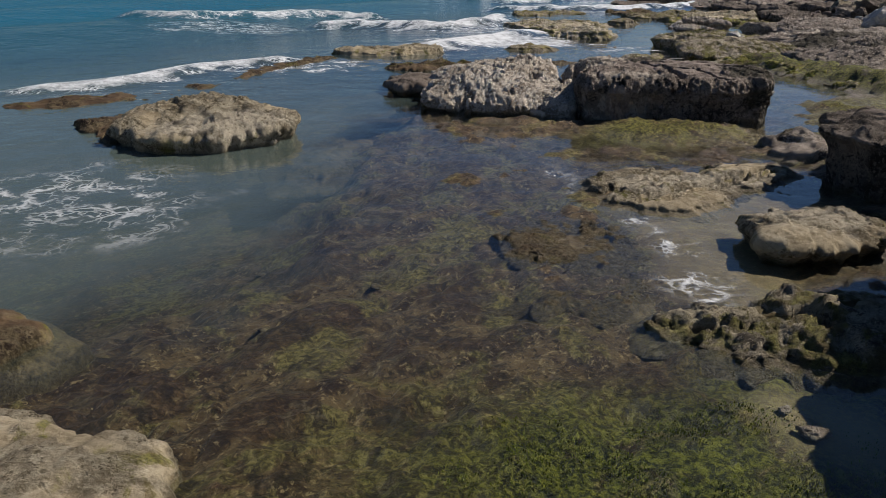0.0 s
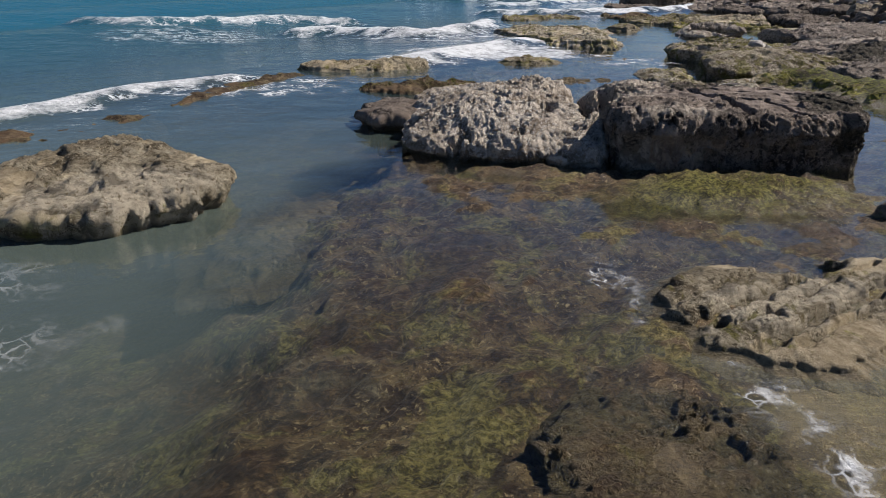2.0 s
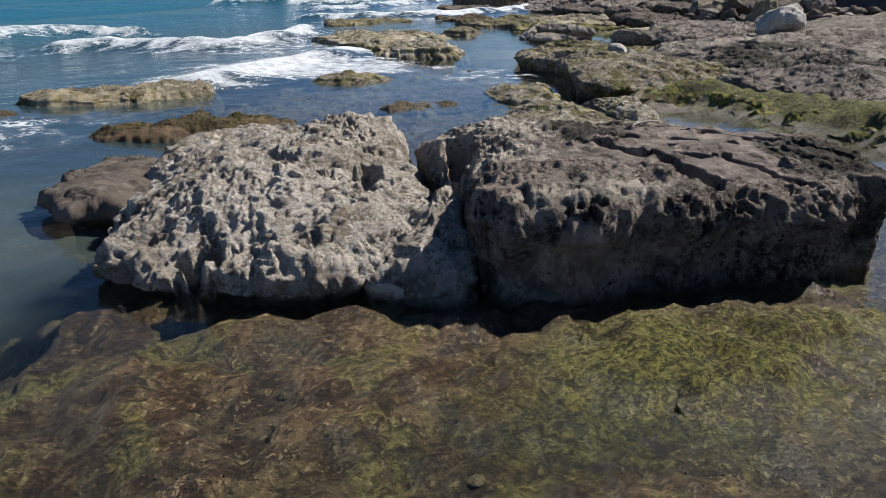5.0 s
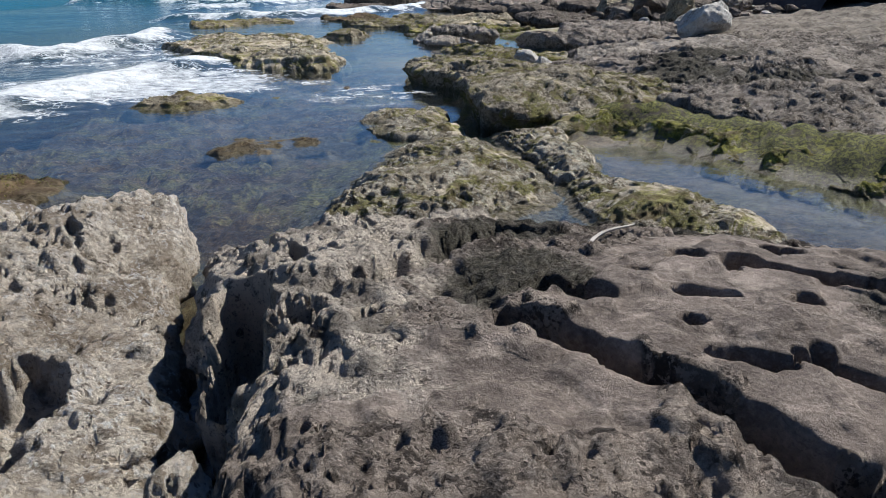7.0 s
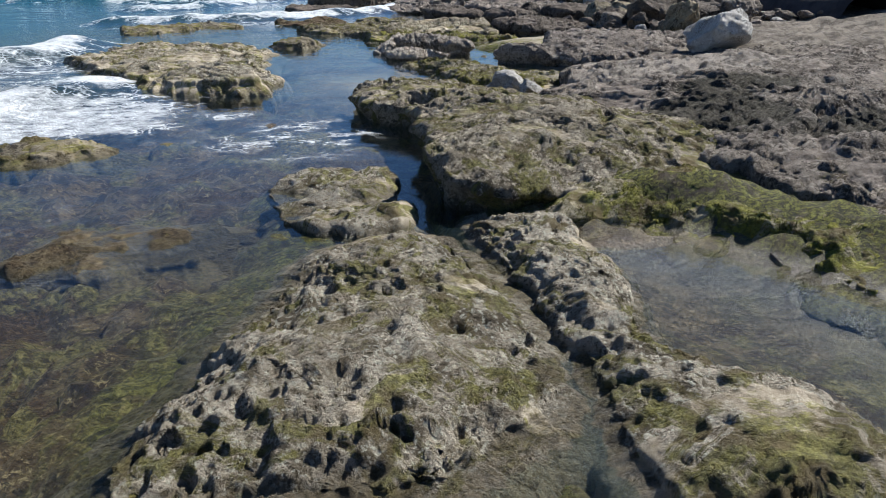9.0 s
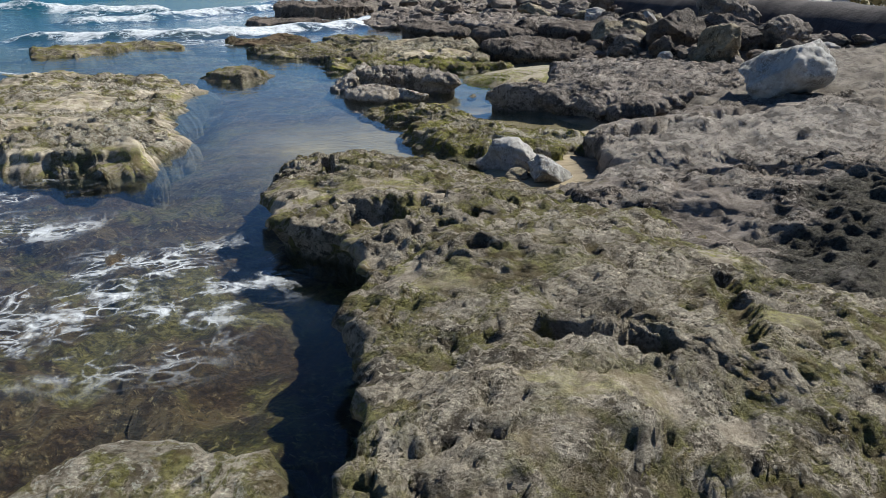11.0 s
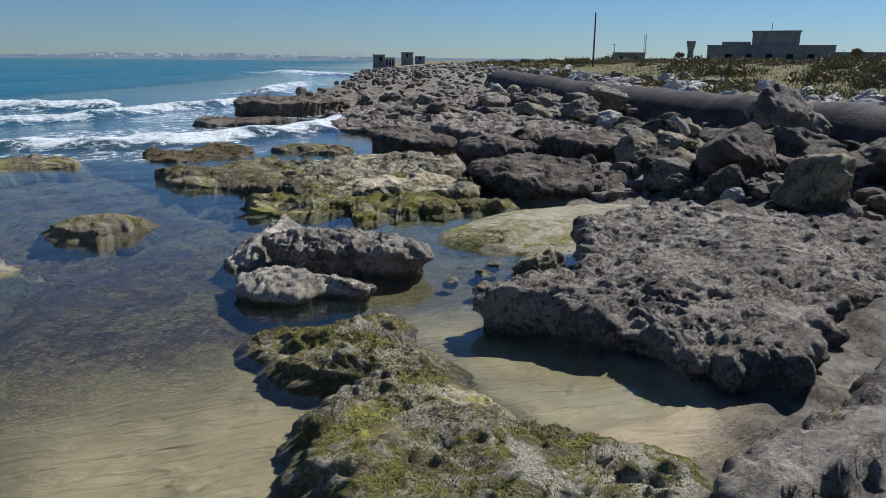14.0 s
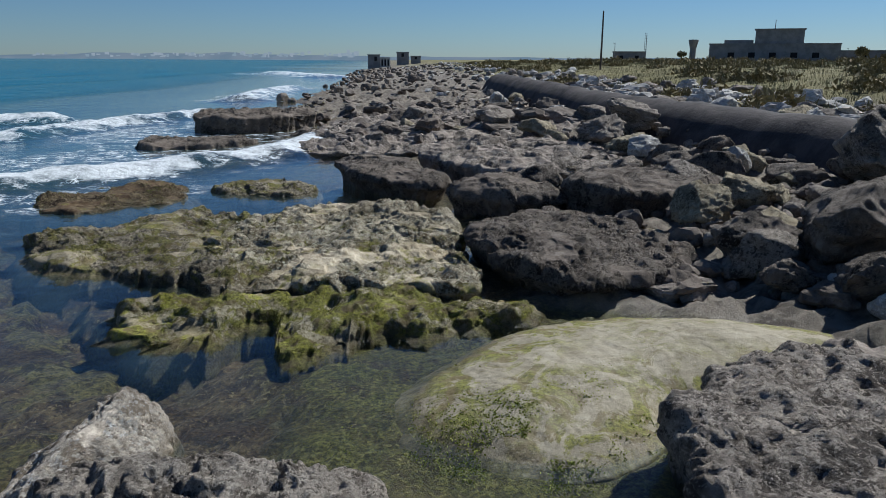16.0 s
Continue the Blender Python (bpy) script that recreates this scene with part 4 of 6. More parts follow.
slab([(4.8, 10.2), (5.3, 9.6), (6.6, 9.3), (8.2, 9.7), (8.4, 10.8), (7.2, 11.4), (5.8, 11.2)], ((5.8, 10.3), (7.4, 10.4)), 0.1, "grey weathered limestone slab behind the flat", BROWN_ROCK, under=-0.3, seed=14.0, step=0.04, swell=1.2, crusty=0.2, crumble=0.8)
# platforms either side of the cleft
slab([(4.0, 17.45), (4.1, 17.95), (4.35, 18.25), (4.55, 18.75), (4.95, 19.2), (5.35, 19.75), (5.9, 19.95), (6.35, 19.8), (6.42, 19.1), (6.34, 18.5), (6.05, 17.7), (5.8, 17.35), (5.3, 17.15), (4.7, 17.2)], ((4.8, 18.0), (5.7, 18.7)), 0.06,
     "low limestone platform with a pale crust and olive algae along a cleft", LEDGE_ROCK, under=-0.5, edge=0.03, seed=15.0, step=0.024, crown=0.17, slope=(0.02, 0.0), swell=0.6, pits=0.55, crusty=0.35, jag=0.06, crumble=0.9)
slab([(6.1, 15.75), (6.14, 16.2), (6.12, 16.8), (6.3, 17.5), (6.52, 18.3), (6.62, 18.9), (6.66, 19.5), (6.85, 20.15), (7.4, 20.3), (7.65, 19.9), (7.35, 19.1), (7.15, 18.4), (6.85, 17.75), (7.0, 17.3), (7.3, 16.5), (7.2, 15.7), (6.65, 15.35)], ((6.6, 16.4), (6.95, 19.2)), 0.06,
     "low limestone platform with green algae between cleft and pool", LEDGE_ROCK, under=-0.3, edge=0.03, seed=16.0, step=0.024, swell=0.6, pits=0.5, crown=0.1, crusty=0.35, jag=0.05, crumble=0.9)
slab([(7.5, 19.65), (8.25, 19.3), (8.6, 18.5), (8.75, 17.5), (8.85, 16.5), (9.0, 15.4), (9.8, 15.6), (10.2, 17.2), (9.9, 18.6), (9.6, 19.6), (8.8, 20.3), (7.7, 20.4), (7.3, 20.1)], ((8.4, 19.8), (9.4, 17.0)), 0.1,
     "sloping limestone ledge covered in bright green algae above the pool", BRIGHT_ROCK, under=-0.5, edge=0.03, seed=55.0, step=0.03, swell=0.9, pits=0.6, crusty=0.3, crown=0.12, slope=(0.06, 0.04), crumble=0.8)
slab([(5.4, 20.7), (5.35, 21.4), (5.5, 22.0), (6.2, 22.15), (6.65, 21.6), (6.5, 20.9), (6.42, 20.35), (6.0, 20.25), (5.7, 20.35)], ((5.8, 21.0), (6.1, 21.5)), 0.05, "tan ledge with olive algae just above the water", LEDGE_ROCK, under=-0.2, seed=46.0, swell=0.8, pits=0.4, crusty=0.2, jag=0.04)
slab([(3.2, 20.6), (3.8, 20.2), (4.8, 20.5), (5.0, 21.0), (4.4, 21.3), (3.5, 21.2)], ((3.8, 20.8), (4.5, 20.8)), -0.04, "brown weed-grown ledge awash in the bay", WEED_ROCK, under=-0.4, seed=49.0, swell=0.8, jag=0.06)
slab([(-1.2, 19.2), (0.0, 18.8), (1.2, 19.0), (1.6, 19.8), (0.4, 20.4), (-0.9, 20.2)], ((-0.5, 19.6), (0.8, 19.6)), 0.03, "red-brown seaweed-covered rock awash in the bay", WEED_ROCK, under=-0.3, seed=47.0, swell=1.0)
slab([(-2.0, 9.9), (-1.2, 10.4), (-0.8, 11.4), (-1.2, 12.3), (-1.9, 12.2), (-2.2, 11.2)], ((-1.6, 10.9), (-1.4, 11.7)), -0.26, "red-brown seaweed-covered rock just under water", WEED_ROCK, under=-0.4, seed=48.0, swell=0.9)
# the broad plateau
slab([(6.75, 20.6), (6.95, 21.5), (7.15, 22.1), (7.35, 22.7), (7.6, 23.4), (7.7, 24.0), (7.4, 24.7), (7.45, 25.6), (7.75, 26.4), (8.15, 27.0), (8.8, 27.1), (9.45, 26.45), (9.8, 25.9), (9.85, 25.1), (10.0, 24.5), (10.3, 23.4), (10.1, 22.0), (10.3, 20.4), (9.8, 19.6), (8.8, 19.75), (7.8, 19.95), (7.0, 20.15)],
     ((8.5, 21.6), (8.7, 25.4)), 0.36, "broad tan limestone platform with algae, pits and small pools", PLATEAU_ROCK, under=0.2, step=0.03, pits=0.6, swell=0.65, crusty=0.3, seed=17.0, crown=0.14, edge=0.1, slope=(-0.02, -0.045), jag=0.07, falls=[(8.5, 21.2, 0.1, -1.0, 1.3, 0.26)], crumble=1.0,
     holes=[(8.35, 22.95, 0.1, 0.2), (8.72, 23.75, 0.12, 0.2), (8.1, 22.75, 0.13, 0.16), (8.75, 24.5, 0.12, 0.16), (8.1, 25.6, 0.1, 0.25), (8.9, 25.6, 0.08, 0.12)],
     cuts=[(9.5, 21.9, 8.95, 21.15, 0.09, 0.08), (8.3, 26.5, 8.15, 25.6, 0.07, 0.2), (8.1, 21.7, 8.5, 21.2, 0.06, 0.12), (7.9, 24.3, 8.6, 24.2, 0.12, 0.1)], basins=[(10.0, 22.7, 0.28, 0.22, 0.3), (8.15, 24.1, 0.3, 0.2, 0.26)])
slab([(10.0, 24.6), (10.6, 24.85), (11.1, 25.2), (11.5, 25.9), (11.9, 26.6), (12.4, 26.95), (13.2, 27.1), (13.9, 27.3), (15.6, 27.8), (18.0, 28.2), (20.4, 27.2), (21.2, 23.5), (20.4, 19.0), (16.0, 16.6), (12.0, 15.6), (10.2, 16.2), (9.6, 17.4), (9.5, 18.8), (9.5, 20.5), (9.9, 22.5)],
     ((12.4, 21.5), (16.8, 22.4)), 0.33, "broad brown limestone plateau with a rough ridged top", BROWN_ROCK, under=0.1, step=0.05, pits=0.6, swell=0.95, crusty=0.2, crumble=0.9, skins=[(13.6, 26.6, 2.2, 0.35), (15.5, 25.2, 2.4, 0.9)], bleach=[(13.3, 25.4, 2.8, 1.3), (11.4, 24.9, 0.9, 0.6)], lichen=[(10.8, 21.4, 0.9, 1.1), (12.2, 22.4, 1.1, 0.5), (11.6, 20.0, 0.8, 0.6)], seed=18.5, crown=0.26, edge=0.14, falls=[(11.0, 18.0, -1.0, 0.0, 1.4, 0.04)],
     cuts=[(11.4, 24.2, 13.6, 22.6, 0.13, 0.2), (11.9, 26.2, 15.0, 26.6, 0.2, 0.2)], basins=[(12.9, 25.5, 1.0, 0.3, 0.36)])
# rock beyond the lagoon mouth
slab([(4.7, 29.2), (5.3, 28.3), (6.5, 28.3), (6.95, 30.4), (7.05, 31.9), (7.7, 34.2), (7.0, 36.2), (5.6, 37.6), (4.2, 37.4), (3.4, 34.5), (3.9, 31.2)], ((5.4, 30.4), (5.6, 35.4)), 0.14, "tan limestone islet with algae in the surf", LEDGE_ROCK, under=-0.4, seed=18.0, slope=(0.0, -0.02), swell=0.9, pits=0.7, jag=0.15, crumble=0.9)
slab([(4.6, 41.2), (5.6, 41.4), (7.0, 42.8), (8.6, 43.2), (8.2, 44.6), (6.4, 44.6), (4.8, 43.0)], ((5.8, 42.6), (7.6, 43.9)), 0.10, "low algae-covered reef at the edge of the surf", ALGAE_ROCK, under=-0.3, seed=19.0, step=0.05)
slab([(-2.9, 22.7), (-1.6, 22.2), (-0.4, 22.6), (0.2, 23.4), (-0.9, 24.0), (-2.5, 23.6)], ((-2.0, 23.1), (-0.7, 23.1)), 0.15, "low brown rock awash in the sea", TAN_ROCK, under=-0.2, seed=20.0, step=0.05)
slab([(2.5, 24.2), (3.3, 23.9), (4.0, 24.2), (3.6, 24.8), (2.8, 24.8)], ((2.9, 24.4), (3.6, 24.4)), 0.12, "low algae-grown rock in the surf", ALGAE_ROCK, under=-0.3, seed=21.0)
slab([(8.4, 35.7), (8.9, 35.45), (9.5, 35.7), (9.7, 36.2), (9.0, 36.5), (8.4, 36.2)], ((8.8, 36.0), (9.2, 36.0)), 0.13, "small mossy rock standing in the shallows", ALGAE_ROCK, under=-0.3, seed=22.0)
# lagoon: green ridge, boulders by it
slab([(10.05, 30.4), (10.3, 30.65), (10.8, 30.5), (11.35, 30.75), (11.6, 30.4), (11.45, 29.9), (11.5, 29.3), (11.45, 28.8), (11.5, 28.2), (11.8, 27.8), (12.1, 27.1), (11.9, 26.7), (11.4, 26.5), (11.05, 26.35), (10.75, 26.75), (10.25, 27.0), (10.05, 27.6), (10.2, 28.3), (10.3, 28.9), (10.65, 29.2), (10.35, 29.6), (10.2, 30.0)],
     ((10.95, 27.4), (10.95, 29.9)), 0.13, "low limestone ridge covered in green seaweed", MOSS_ROCK, under=-0.3, seed=23.0, step=0.026, swell=0.8, crown=0.07, crusty=0.25, crumble=0.9, bleach=[(11.4, 27.1, 0.8, 0.55), (11.2, 30.3, 0.4, 0.3)])
slab([(10.4, 32.4), (10.33, 31.95), (10.48, 31.6), (10.85, 31.42), (11.2, 31.5), (11.55, 31.28), (11.7, 31.42), (11.45, 31.75), (11.1, 32.05), (10.75, 32.4)], ((10.7, 31.9), (11.25, 31.65)), 0.16, "pale grey rounded boulder lying in the lagoon", PALE_ROCK, name="boulder", under=0.1, seed=24.0, edge=0.1, swell=0.5, pits=0.5, crusty=0.4, jag=0.03, crown=0.08, crumble=0.8, step=0.025)
slab([(10.75, 32.75), (10.95, 32.4), (11.35, 32.2), (11.9, 32.0), (12.45, 31.93), (12.7, 32.1), (12.6, 32.45), (12.2, 32.75), (11.7, 32.95), (11.2, 33.05), (10.85, 33.0)], ((11.2, 32.7), (12.1, 32.4)), 0.38, "grey pitted limestone boulder standing in the lagoon", PITTED_ROCK, name="boulder", under=0.15, seed=25.0, edge=0.12, pits=0.8, crusty=0.4, swell=0.6, slope=(-0.1, 0.0), crown=0.1, jag=0.05, crumble=1.4, step=0.022)
slab([(10.42, 33.2), (10.55, 32.85), (10.95, 32.9), (11.25, 33.2), (11.5, 33.7), (11.4, 34.1), (11.0, 34.0), (10.62, 33.6)], ((10.85, 33.25), (11.15, 33.7)), 0.16, "pale pointed limestone boulder against a darker one", PALE_ROCK, name="boulder", under=-0.1, seed=56.0, edge=0.08, pits=0.5, crusty=0.3, swell=0.7, slope=(0.12, 0.2), crown=0.18, jag=0.06, step=0.025, crumble=0.8)
# flat grey slab right of the inlet
slab([(12.35, 30.05), (12.45, 29.75), (12.9, 29.1), (13.1, 28.4), (13.35, 27.85), (13.9, 27.7), (15.2, 28.3), (17.6, 29.0), (18.2, 30.6), (17.5, 32.1), (15.9, 32.5), (14.7, 31.9), (14.35, 31.1), (13.4, 30.5), (12.8, 30.4)],
     ((13.8, 29.2), (16.6, 30.6)), 0.42, "broad flat grey limestone slab with an undercut edge", GREY_ROCK, under=0.14, edge=0.17, seed=30.0, step=0.03, pits=0.55, swell=0.8, crusty=0.3, jag=0.11, crumble=0.9, slope=(0.015, 0.02), holes=[(15.6, 30.9, 0.12, 0.12), (14.2, 29.0, 0.15, 0.12)])
slab([(13.1, 33.2), (13.4, 33.9), (14.0, 34.3), (14.7, 34.6), (15.6, 34.7), (16.5, 34.4), (17.5, 33.6), (17.9, 32.6), (16.5, 32.3), (15.5, 32.5), (14.9, 32.15), (14.3, 32.05), (13.7, 32.3), (13.3, 32.7)], ((14.4, 33.2), (16.2, 33.3)), 0.03,
     "smooth cream limestone slab fringed with green algae", CREAM_ROCK, under=-0.35, seed=31.0, crown=0.22, swell=0.2, pits=0.15, jag=0.02, step=0.035, slope=(0.05, 0.0), edge=0.05)
# algae table
slab([(12.4, 37.7), (12.9, 39.6), (13.7, 41.2), (15.7, 41.1), (16.6, 40.0), (16.2, 38.5), (15.8, 37.2), (15.3, 35.8), (14.3, 36.3), (13.2, 36.9)], ((13.8, 38.4), (15.2, 38.9)), 0.19, "flat tan limestone table with algae hanging over its edge", TABLE_ROCK, under=0.1, seed=33.0, step=0.04, swell=1.1, pits=0.6, slope=(0.03, 0.0), jag=0.17, crusty=0.2, crumble=1.0, edge=0.1)
slab([(10.2, 40.4), (10.5, 41.4), (11.4, 41.8), (12.9, 42.0), (13.6, 40.6), (13.0, 38.6), (12.6, 37.5), (11.7, 38.4), (10.7, 39.3)], ((11.4, 40.2), (12.6, 40.0)), 0.10, "low limestone shelf grown over with brown and green algae", ALGAE_ROCK, under=-0.3, seed=34.0, step=0.04, jag=0.16, crumble=1.0, crusty=0.2)
slab([(11.2, 36.5), (11.9, 36.9), (12.9, 37.1), (14.5, 36.3), (15.5, 35.5), (14.8, 34.95), (13.7, 35.1), (13.2, 34.8), (12.7, 35.0), (12.8, 35.9), (11.9, 35.75)], ((12.4, 36.3), (14.6, 35.5)), 0.11, "low ledge of limestone covered in bright green algae", BRIGHT_ROCK, under=-0.3, seed=35.0, swell=1.1, jag=0.16, crumble=1.0, crusty=0.2)
slab([(16.3, 38.0), (15.9, 37.0), (15.85, 35.9), (16.1, 35.25), (16.6, 34.95), (17.4, 35.0), (18.3, 35.5), (18.8, 36.3), (18.6, 37.4), (17.6, 38.1)], ((16.7, 36.4), (17.8, 36.5)), 0.44, "large dark limestone boulder with an undercut foot", DARK_ROCK, name="boulder", under=0.3, seed=36.0, step=0.04, edge=0.2, pits=0.75, swell=0.9, crusty=0.3, crumble=1.0, slope=(0.0, 0.03))
slab([(16.4, 44.8), (16.4, 43.0), (17.3, 41.8), (18.0, 42.0), (18.1, 43.4), (17.8, 44.8), (17.0, 45.4)], ((17.1, 43.0), (17.2, 44.3)), 0.5, "dark layered limestone block at the water", DARK_ROCK, name="boulder", under=0.25, seed=37.0, step=0.05, edge=0.16, slope=(0.0, 0.05))
slab([(17.3, 40.9), (17.4, 39.9), (18.2, 39.1), (19.0, 39.3), (19.2, 40.3), (18.4, 41.2)], ((17.9, 40.2), (18.6, 40.1)), 0.55, "dark rounded limestone boulder", DARK_ROCK, name="boulder", under=0.2, seed=38.0, step=0.05, edge=0.2)
slab([(18.9, 38.9), (19.6, 38.0), (21.0, 37.8), (22.0, 38.6), (21.6, 39.8), (20.2, 40.3), (19.2, 39.8)], ((19.8, 39.0), (21.0, 38.9)), 0.72, "broad dark limestone boulder among rubble", DARK_ROCK, name="boulder", under=0.1, seed=39.0, step=0.05, edge=0.2)
slab([(15.0, 58.6), (16.4, 57.4), (18.4, 57.8), (20.0, 59.4), (19.4, 61.6), (17.4, 62.4), (15.6, 60.8)], ((16.6, 59.4), (18.4, 60.2)), 0.62, "dark reef block breaking the surf", DARK_ROCK, under=0.1, seed=40.0, step=0.07, swell=1.6)
slab([(12.6, 53.6), (14.4, 52.8), (16.2, 53.6), (15.4, 55.2), (13.4, 55.4)], ((13.8, 54.2), (15.0, 54.2)), 0.16, "low dark reef in the surf", DARK_ROCK, under=-0.1, seed=41.0, step=0.07)
slab([(13.6, 44.6), (15.0, 43.6), (15.7, 44.2), (15.2, 45.6), (14.2, 45.8)], ((14.4, 44.7), (15.0, 44.6)), 0.08, "low mossy rock awash near the dark block", ALGAE_ROCK, under=-0.3, seed=42.0, step=0.05)
slab([(10.2, 44.0), (11.0, 43.4), (12.8, 44.0), (13.0, 45.4), (11.6, 46.2), (10.4, 45.4)], ((11.0, 44.6), (12.2, 44.8)), 0.07, "brown seaweed-covered reef awash at the surf", WEED_ROCK, under=-0.3, seed=43.0, step=0.05)
slab([(17.0, 51.0), (19.0, 48.0), (23.0, 47.0), (27.0, 50.0), (28.0, 56.0), (24.0, 60.0), (20.0, 57.0)], ((20.5, 51.5), (24.5, 53.5)), 0.42, "rugged grey limestone shelf strewn with rubble", GREY_ROCK, under=0.1, seed=44.0, step=0.08, swell=1.8, slope=(0.05, 0.0))
slab([(19.6, 46.6), (18.6, 44.6), (19.0, 42.2), (21.0, 41.2), (23.6, 42.2), (24.0, 45.0), (22.0, 46.8)], ((20.4, 44.0), (22.4, 44.2)), 0.55, "rugged grey limestone shelf strewn with rubble", GREY_ROCK, under=0.1, seed=45.0, step=0.06, swell=1.5)

# ---------------------------------------------------------------- boulders


def boulder_mesh(seed, cuts=7, level=4, rough=0.06, material=GREY_ROCK, name="boulder", squash=0.75):
    """A broken stone about 1 m across: a ball planed off along several faces, worn and pocked."""
    bm = bmesh.new()
    bmesh.ops.create_icosphere(bm, subdivisions=level, radius=0.5)
    v = np.array([w.co for w in bm.verts])
    faces = np.array([[w.index for w in f.verts] for f in bm.faces])
    bm.free()
    r = np.random.RandomState(seed)
    for k in range(cuts):
        n = r.normal(size=3)
        n /= np.linalg.norm(n)
        lim = r.uniform(0.25, 0.42)
        over = np.maximum(0, v @ n - lim)
        v -= 0.93 * over[:, None] * n
    q = v + seed * 3.1
    v *= (1 + 0.24 * fbm(q, 2.4, 2) + 2.6 * rough * (0.45 - np.abs(perlin(q * 4.5)) - 0.8 * np.abs(perlin(q * 9.5 + 7))) + 2.8 * rough * fbm(q, 7.0, 3, 0.6) - 1.3 * rough * smooth(0.4, 0.1, cells(q + 0.1 * fbm(q, 5.0, 2)[:, None], 6.0)))[:, None]
    v[:, 2] *= squash
    v[:, 2] -= v[:, 2].min() + 0.08
    me = mesh_of(name, v, faces, material, level > 2)
    attribute(me, "crust", 0.35 + 0.6 * smooth(-0.1, 0.25, fbm(q, 1.8, 2)))
    return me


STONES, BIG = {}, {}
for key, mat in (("dark", DARK_ROCK), ("grey", BROWN_ROCK), ("white", WHITE_ROCK), ("tan", TAN_ROCK), ("pale", PALE_ROCK)):
    BIG[key] = [boulder_mesh(300 + 10 * len(STONES) + k, material=mat, level=5, rough=0.035 if key in ("white", "pale") else 0.06, squash=0.66 + 0.1 * (k % 3), cuts=9 + k) for k in range(5)]
    STONES[key] = [boulder_mesh(10 * len(STONES) + k, material=mat, level=4, squash=0.55 + 0.1 * (k % 3), cuts=9 + k) for k in range(5)]
LABELS = dict(dark="dark grey-brown weathered limestone boulder on the shore", grey="grey weathered limestone boulder on the shore",
              white="pale whitish limestone boulder on the shore", pale="pale cream limestone boulder on the shore", tan="tan broken limestone boulder on the shore")


def level_at(x, y):
    return float(ground_height(np.array([x]), np.array([y]))[0][0])


def boulder(kind, k, x, y, size, z=None, turn=0.0, stretch=(1.0, 1.0, 1.0), label="", big=True):
    ob = new("boulder", (BIG if big else STONES)[kind][k % 5])
    ob.location = (x, y, level_at(x, y) if z is None else z)
    ob.rotation_euler = (0.12 * math.sin(7 * turn), 0.12 * math.cos(5 * turn), turn)
    ob.scale = [size * s for s in stretch]
    return tagged(ob, label or LABELS[kind], "boulder", "boulders on the shore")


# the ones that stand out
boulder("white", 1, 10.56, 26.27, 0.84, -0.08, 2.2, (1.0, 0.9, 0.9), "pale smooth limestone stone in the sandy gap")
boulder("white", 2, 10.64, 25.6, 0.72, -0.05, 0.9, (1.05, 0.8, 0.75), "white lumpy limestone stone in the sandy gap")
boulder("white", 3, 2.14, 3.8, 0.1, -0.03, 0.4, label="small white stone in the sandy puddle", big=False)
boulder("pale", 1, 2.2, 3.56, 0.17, -0.03, 2.4, (1.4, 0.7, 0.6), "small flat cream stone in the sandy puddle", big=False)
boulder("tan", 0, 10.35, 25.84, 0.36, -0.04, 0.4, label="small brown stone between white stones")
boulder("tan", 2, 13.8, 31.45, 0.62, -0.1, 0.4, label="small rounded stone in the tide pool")
for x, y, size, turn in ((13.2, 31.7, 0.3, 0.2), (13.5, 32.0, 0.22, 1.1), (12.9, 31.2, 0.26, 2.0), (14.1, 31.6, 0.2, 2.6), (13.3, 30.9, 0.18, 0.7), (12.7, 31.6, 0.2, 1.7)):
    boulder("tan", int(10 * size), x, y, size, -0.09, turn, label="small wet stone lying in the tide pool", big=False)
boulder("white", 0, 16.3, 27.5, 1.7, 0.36, 0.4, (1.0, 0.85, 1.08), "large whitish limestone boulder on the plateau")
boulder("tan", 1, 18.95, 31.7, 1.35, 0.3, 1.2, (1.0, 0.9, 1.0), "brown angular limestone boulder behind the flat slab")
boulder("dark", 2, 20.0, 34.3, 1.9, 0.3, 0.3, (1.1, 0.9, 0.95), "large grey sloping limestone boulder")
boulder("dark", 3, 22.0, 34.6, 1.7, 0.5, 1.9, (1.1, 0.9, 0.85))
boulder("grey", 4, 21.4, 32.2, 1.5, 0.5, 2.7)
boulder("dark", 0, 20.3, 32.6, 1.3, 0.4, 0.9)
boulder("white", 1, 23.1, 42.1, 1.1, 0.55, 0.2, (1.2, 0.8, 0.8))
boulder("white", 2, 23.5, 39.6, 0.75, 0.55, 1.0)
boulder("grey", 1, 25.8, 45.9, 1.7, 0.75, 2.0, (1.1, 0.9, 0.9))
boulder("grey", 0, 24.3, 45.2, 1.4, 0.6, 0.5)
boulder("tan", 3, 20.9, 37.0, 1.1, 0.5, 0.6)
boulder("tan", 2, 19.6, 36.6, 0.9, 0.4, 2.6)
boulder("dark", 2, 18.9, 35.0, 1.0, 0.3, 2.0)
boulder("dark", 3, 18.4, 34.0, 0.7, 0.25, 2.9)
boulder("white", 3, 18.7, 33.5, 0.5, 0.25, 0.8)
boulder("white", 4, 18.5, 32.9, 0.42, 0.28, 0.1)
boulder("dark", 1, 18.7, 33.2, 0.9, 0.25, 1.4)
boulder("grey", 2, 24.0, 36.6, 1.9, 0.6, 0.3)
boulder("white", 0, 26.0, 35.2, 1.6, 0.8, 0.7)

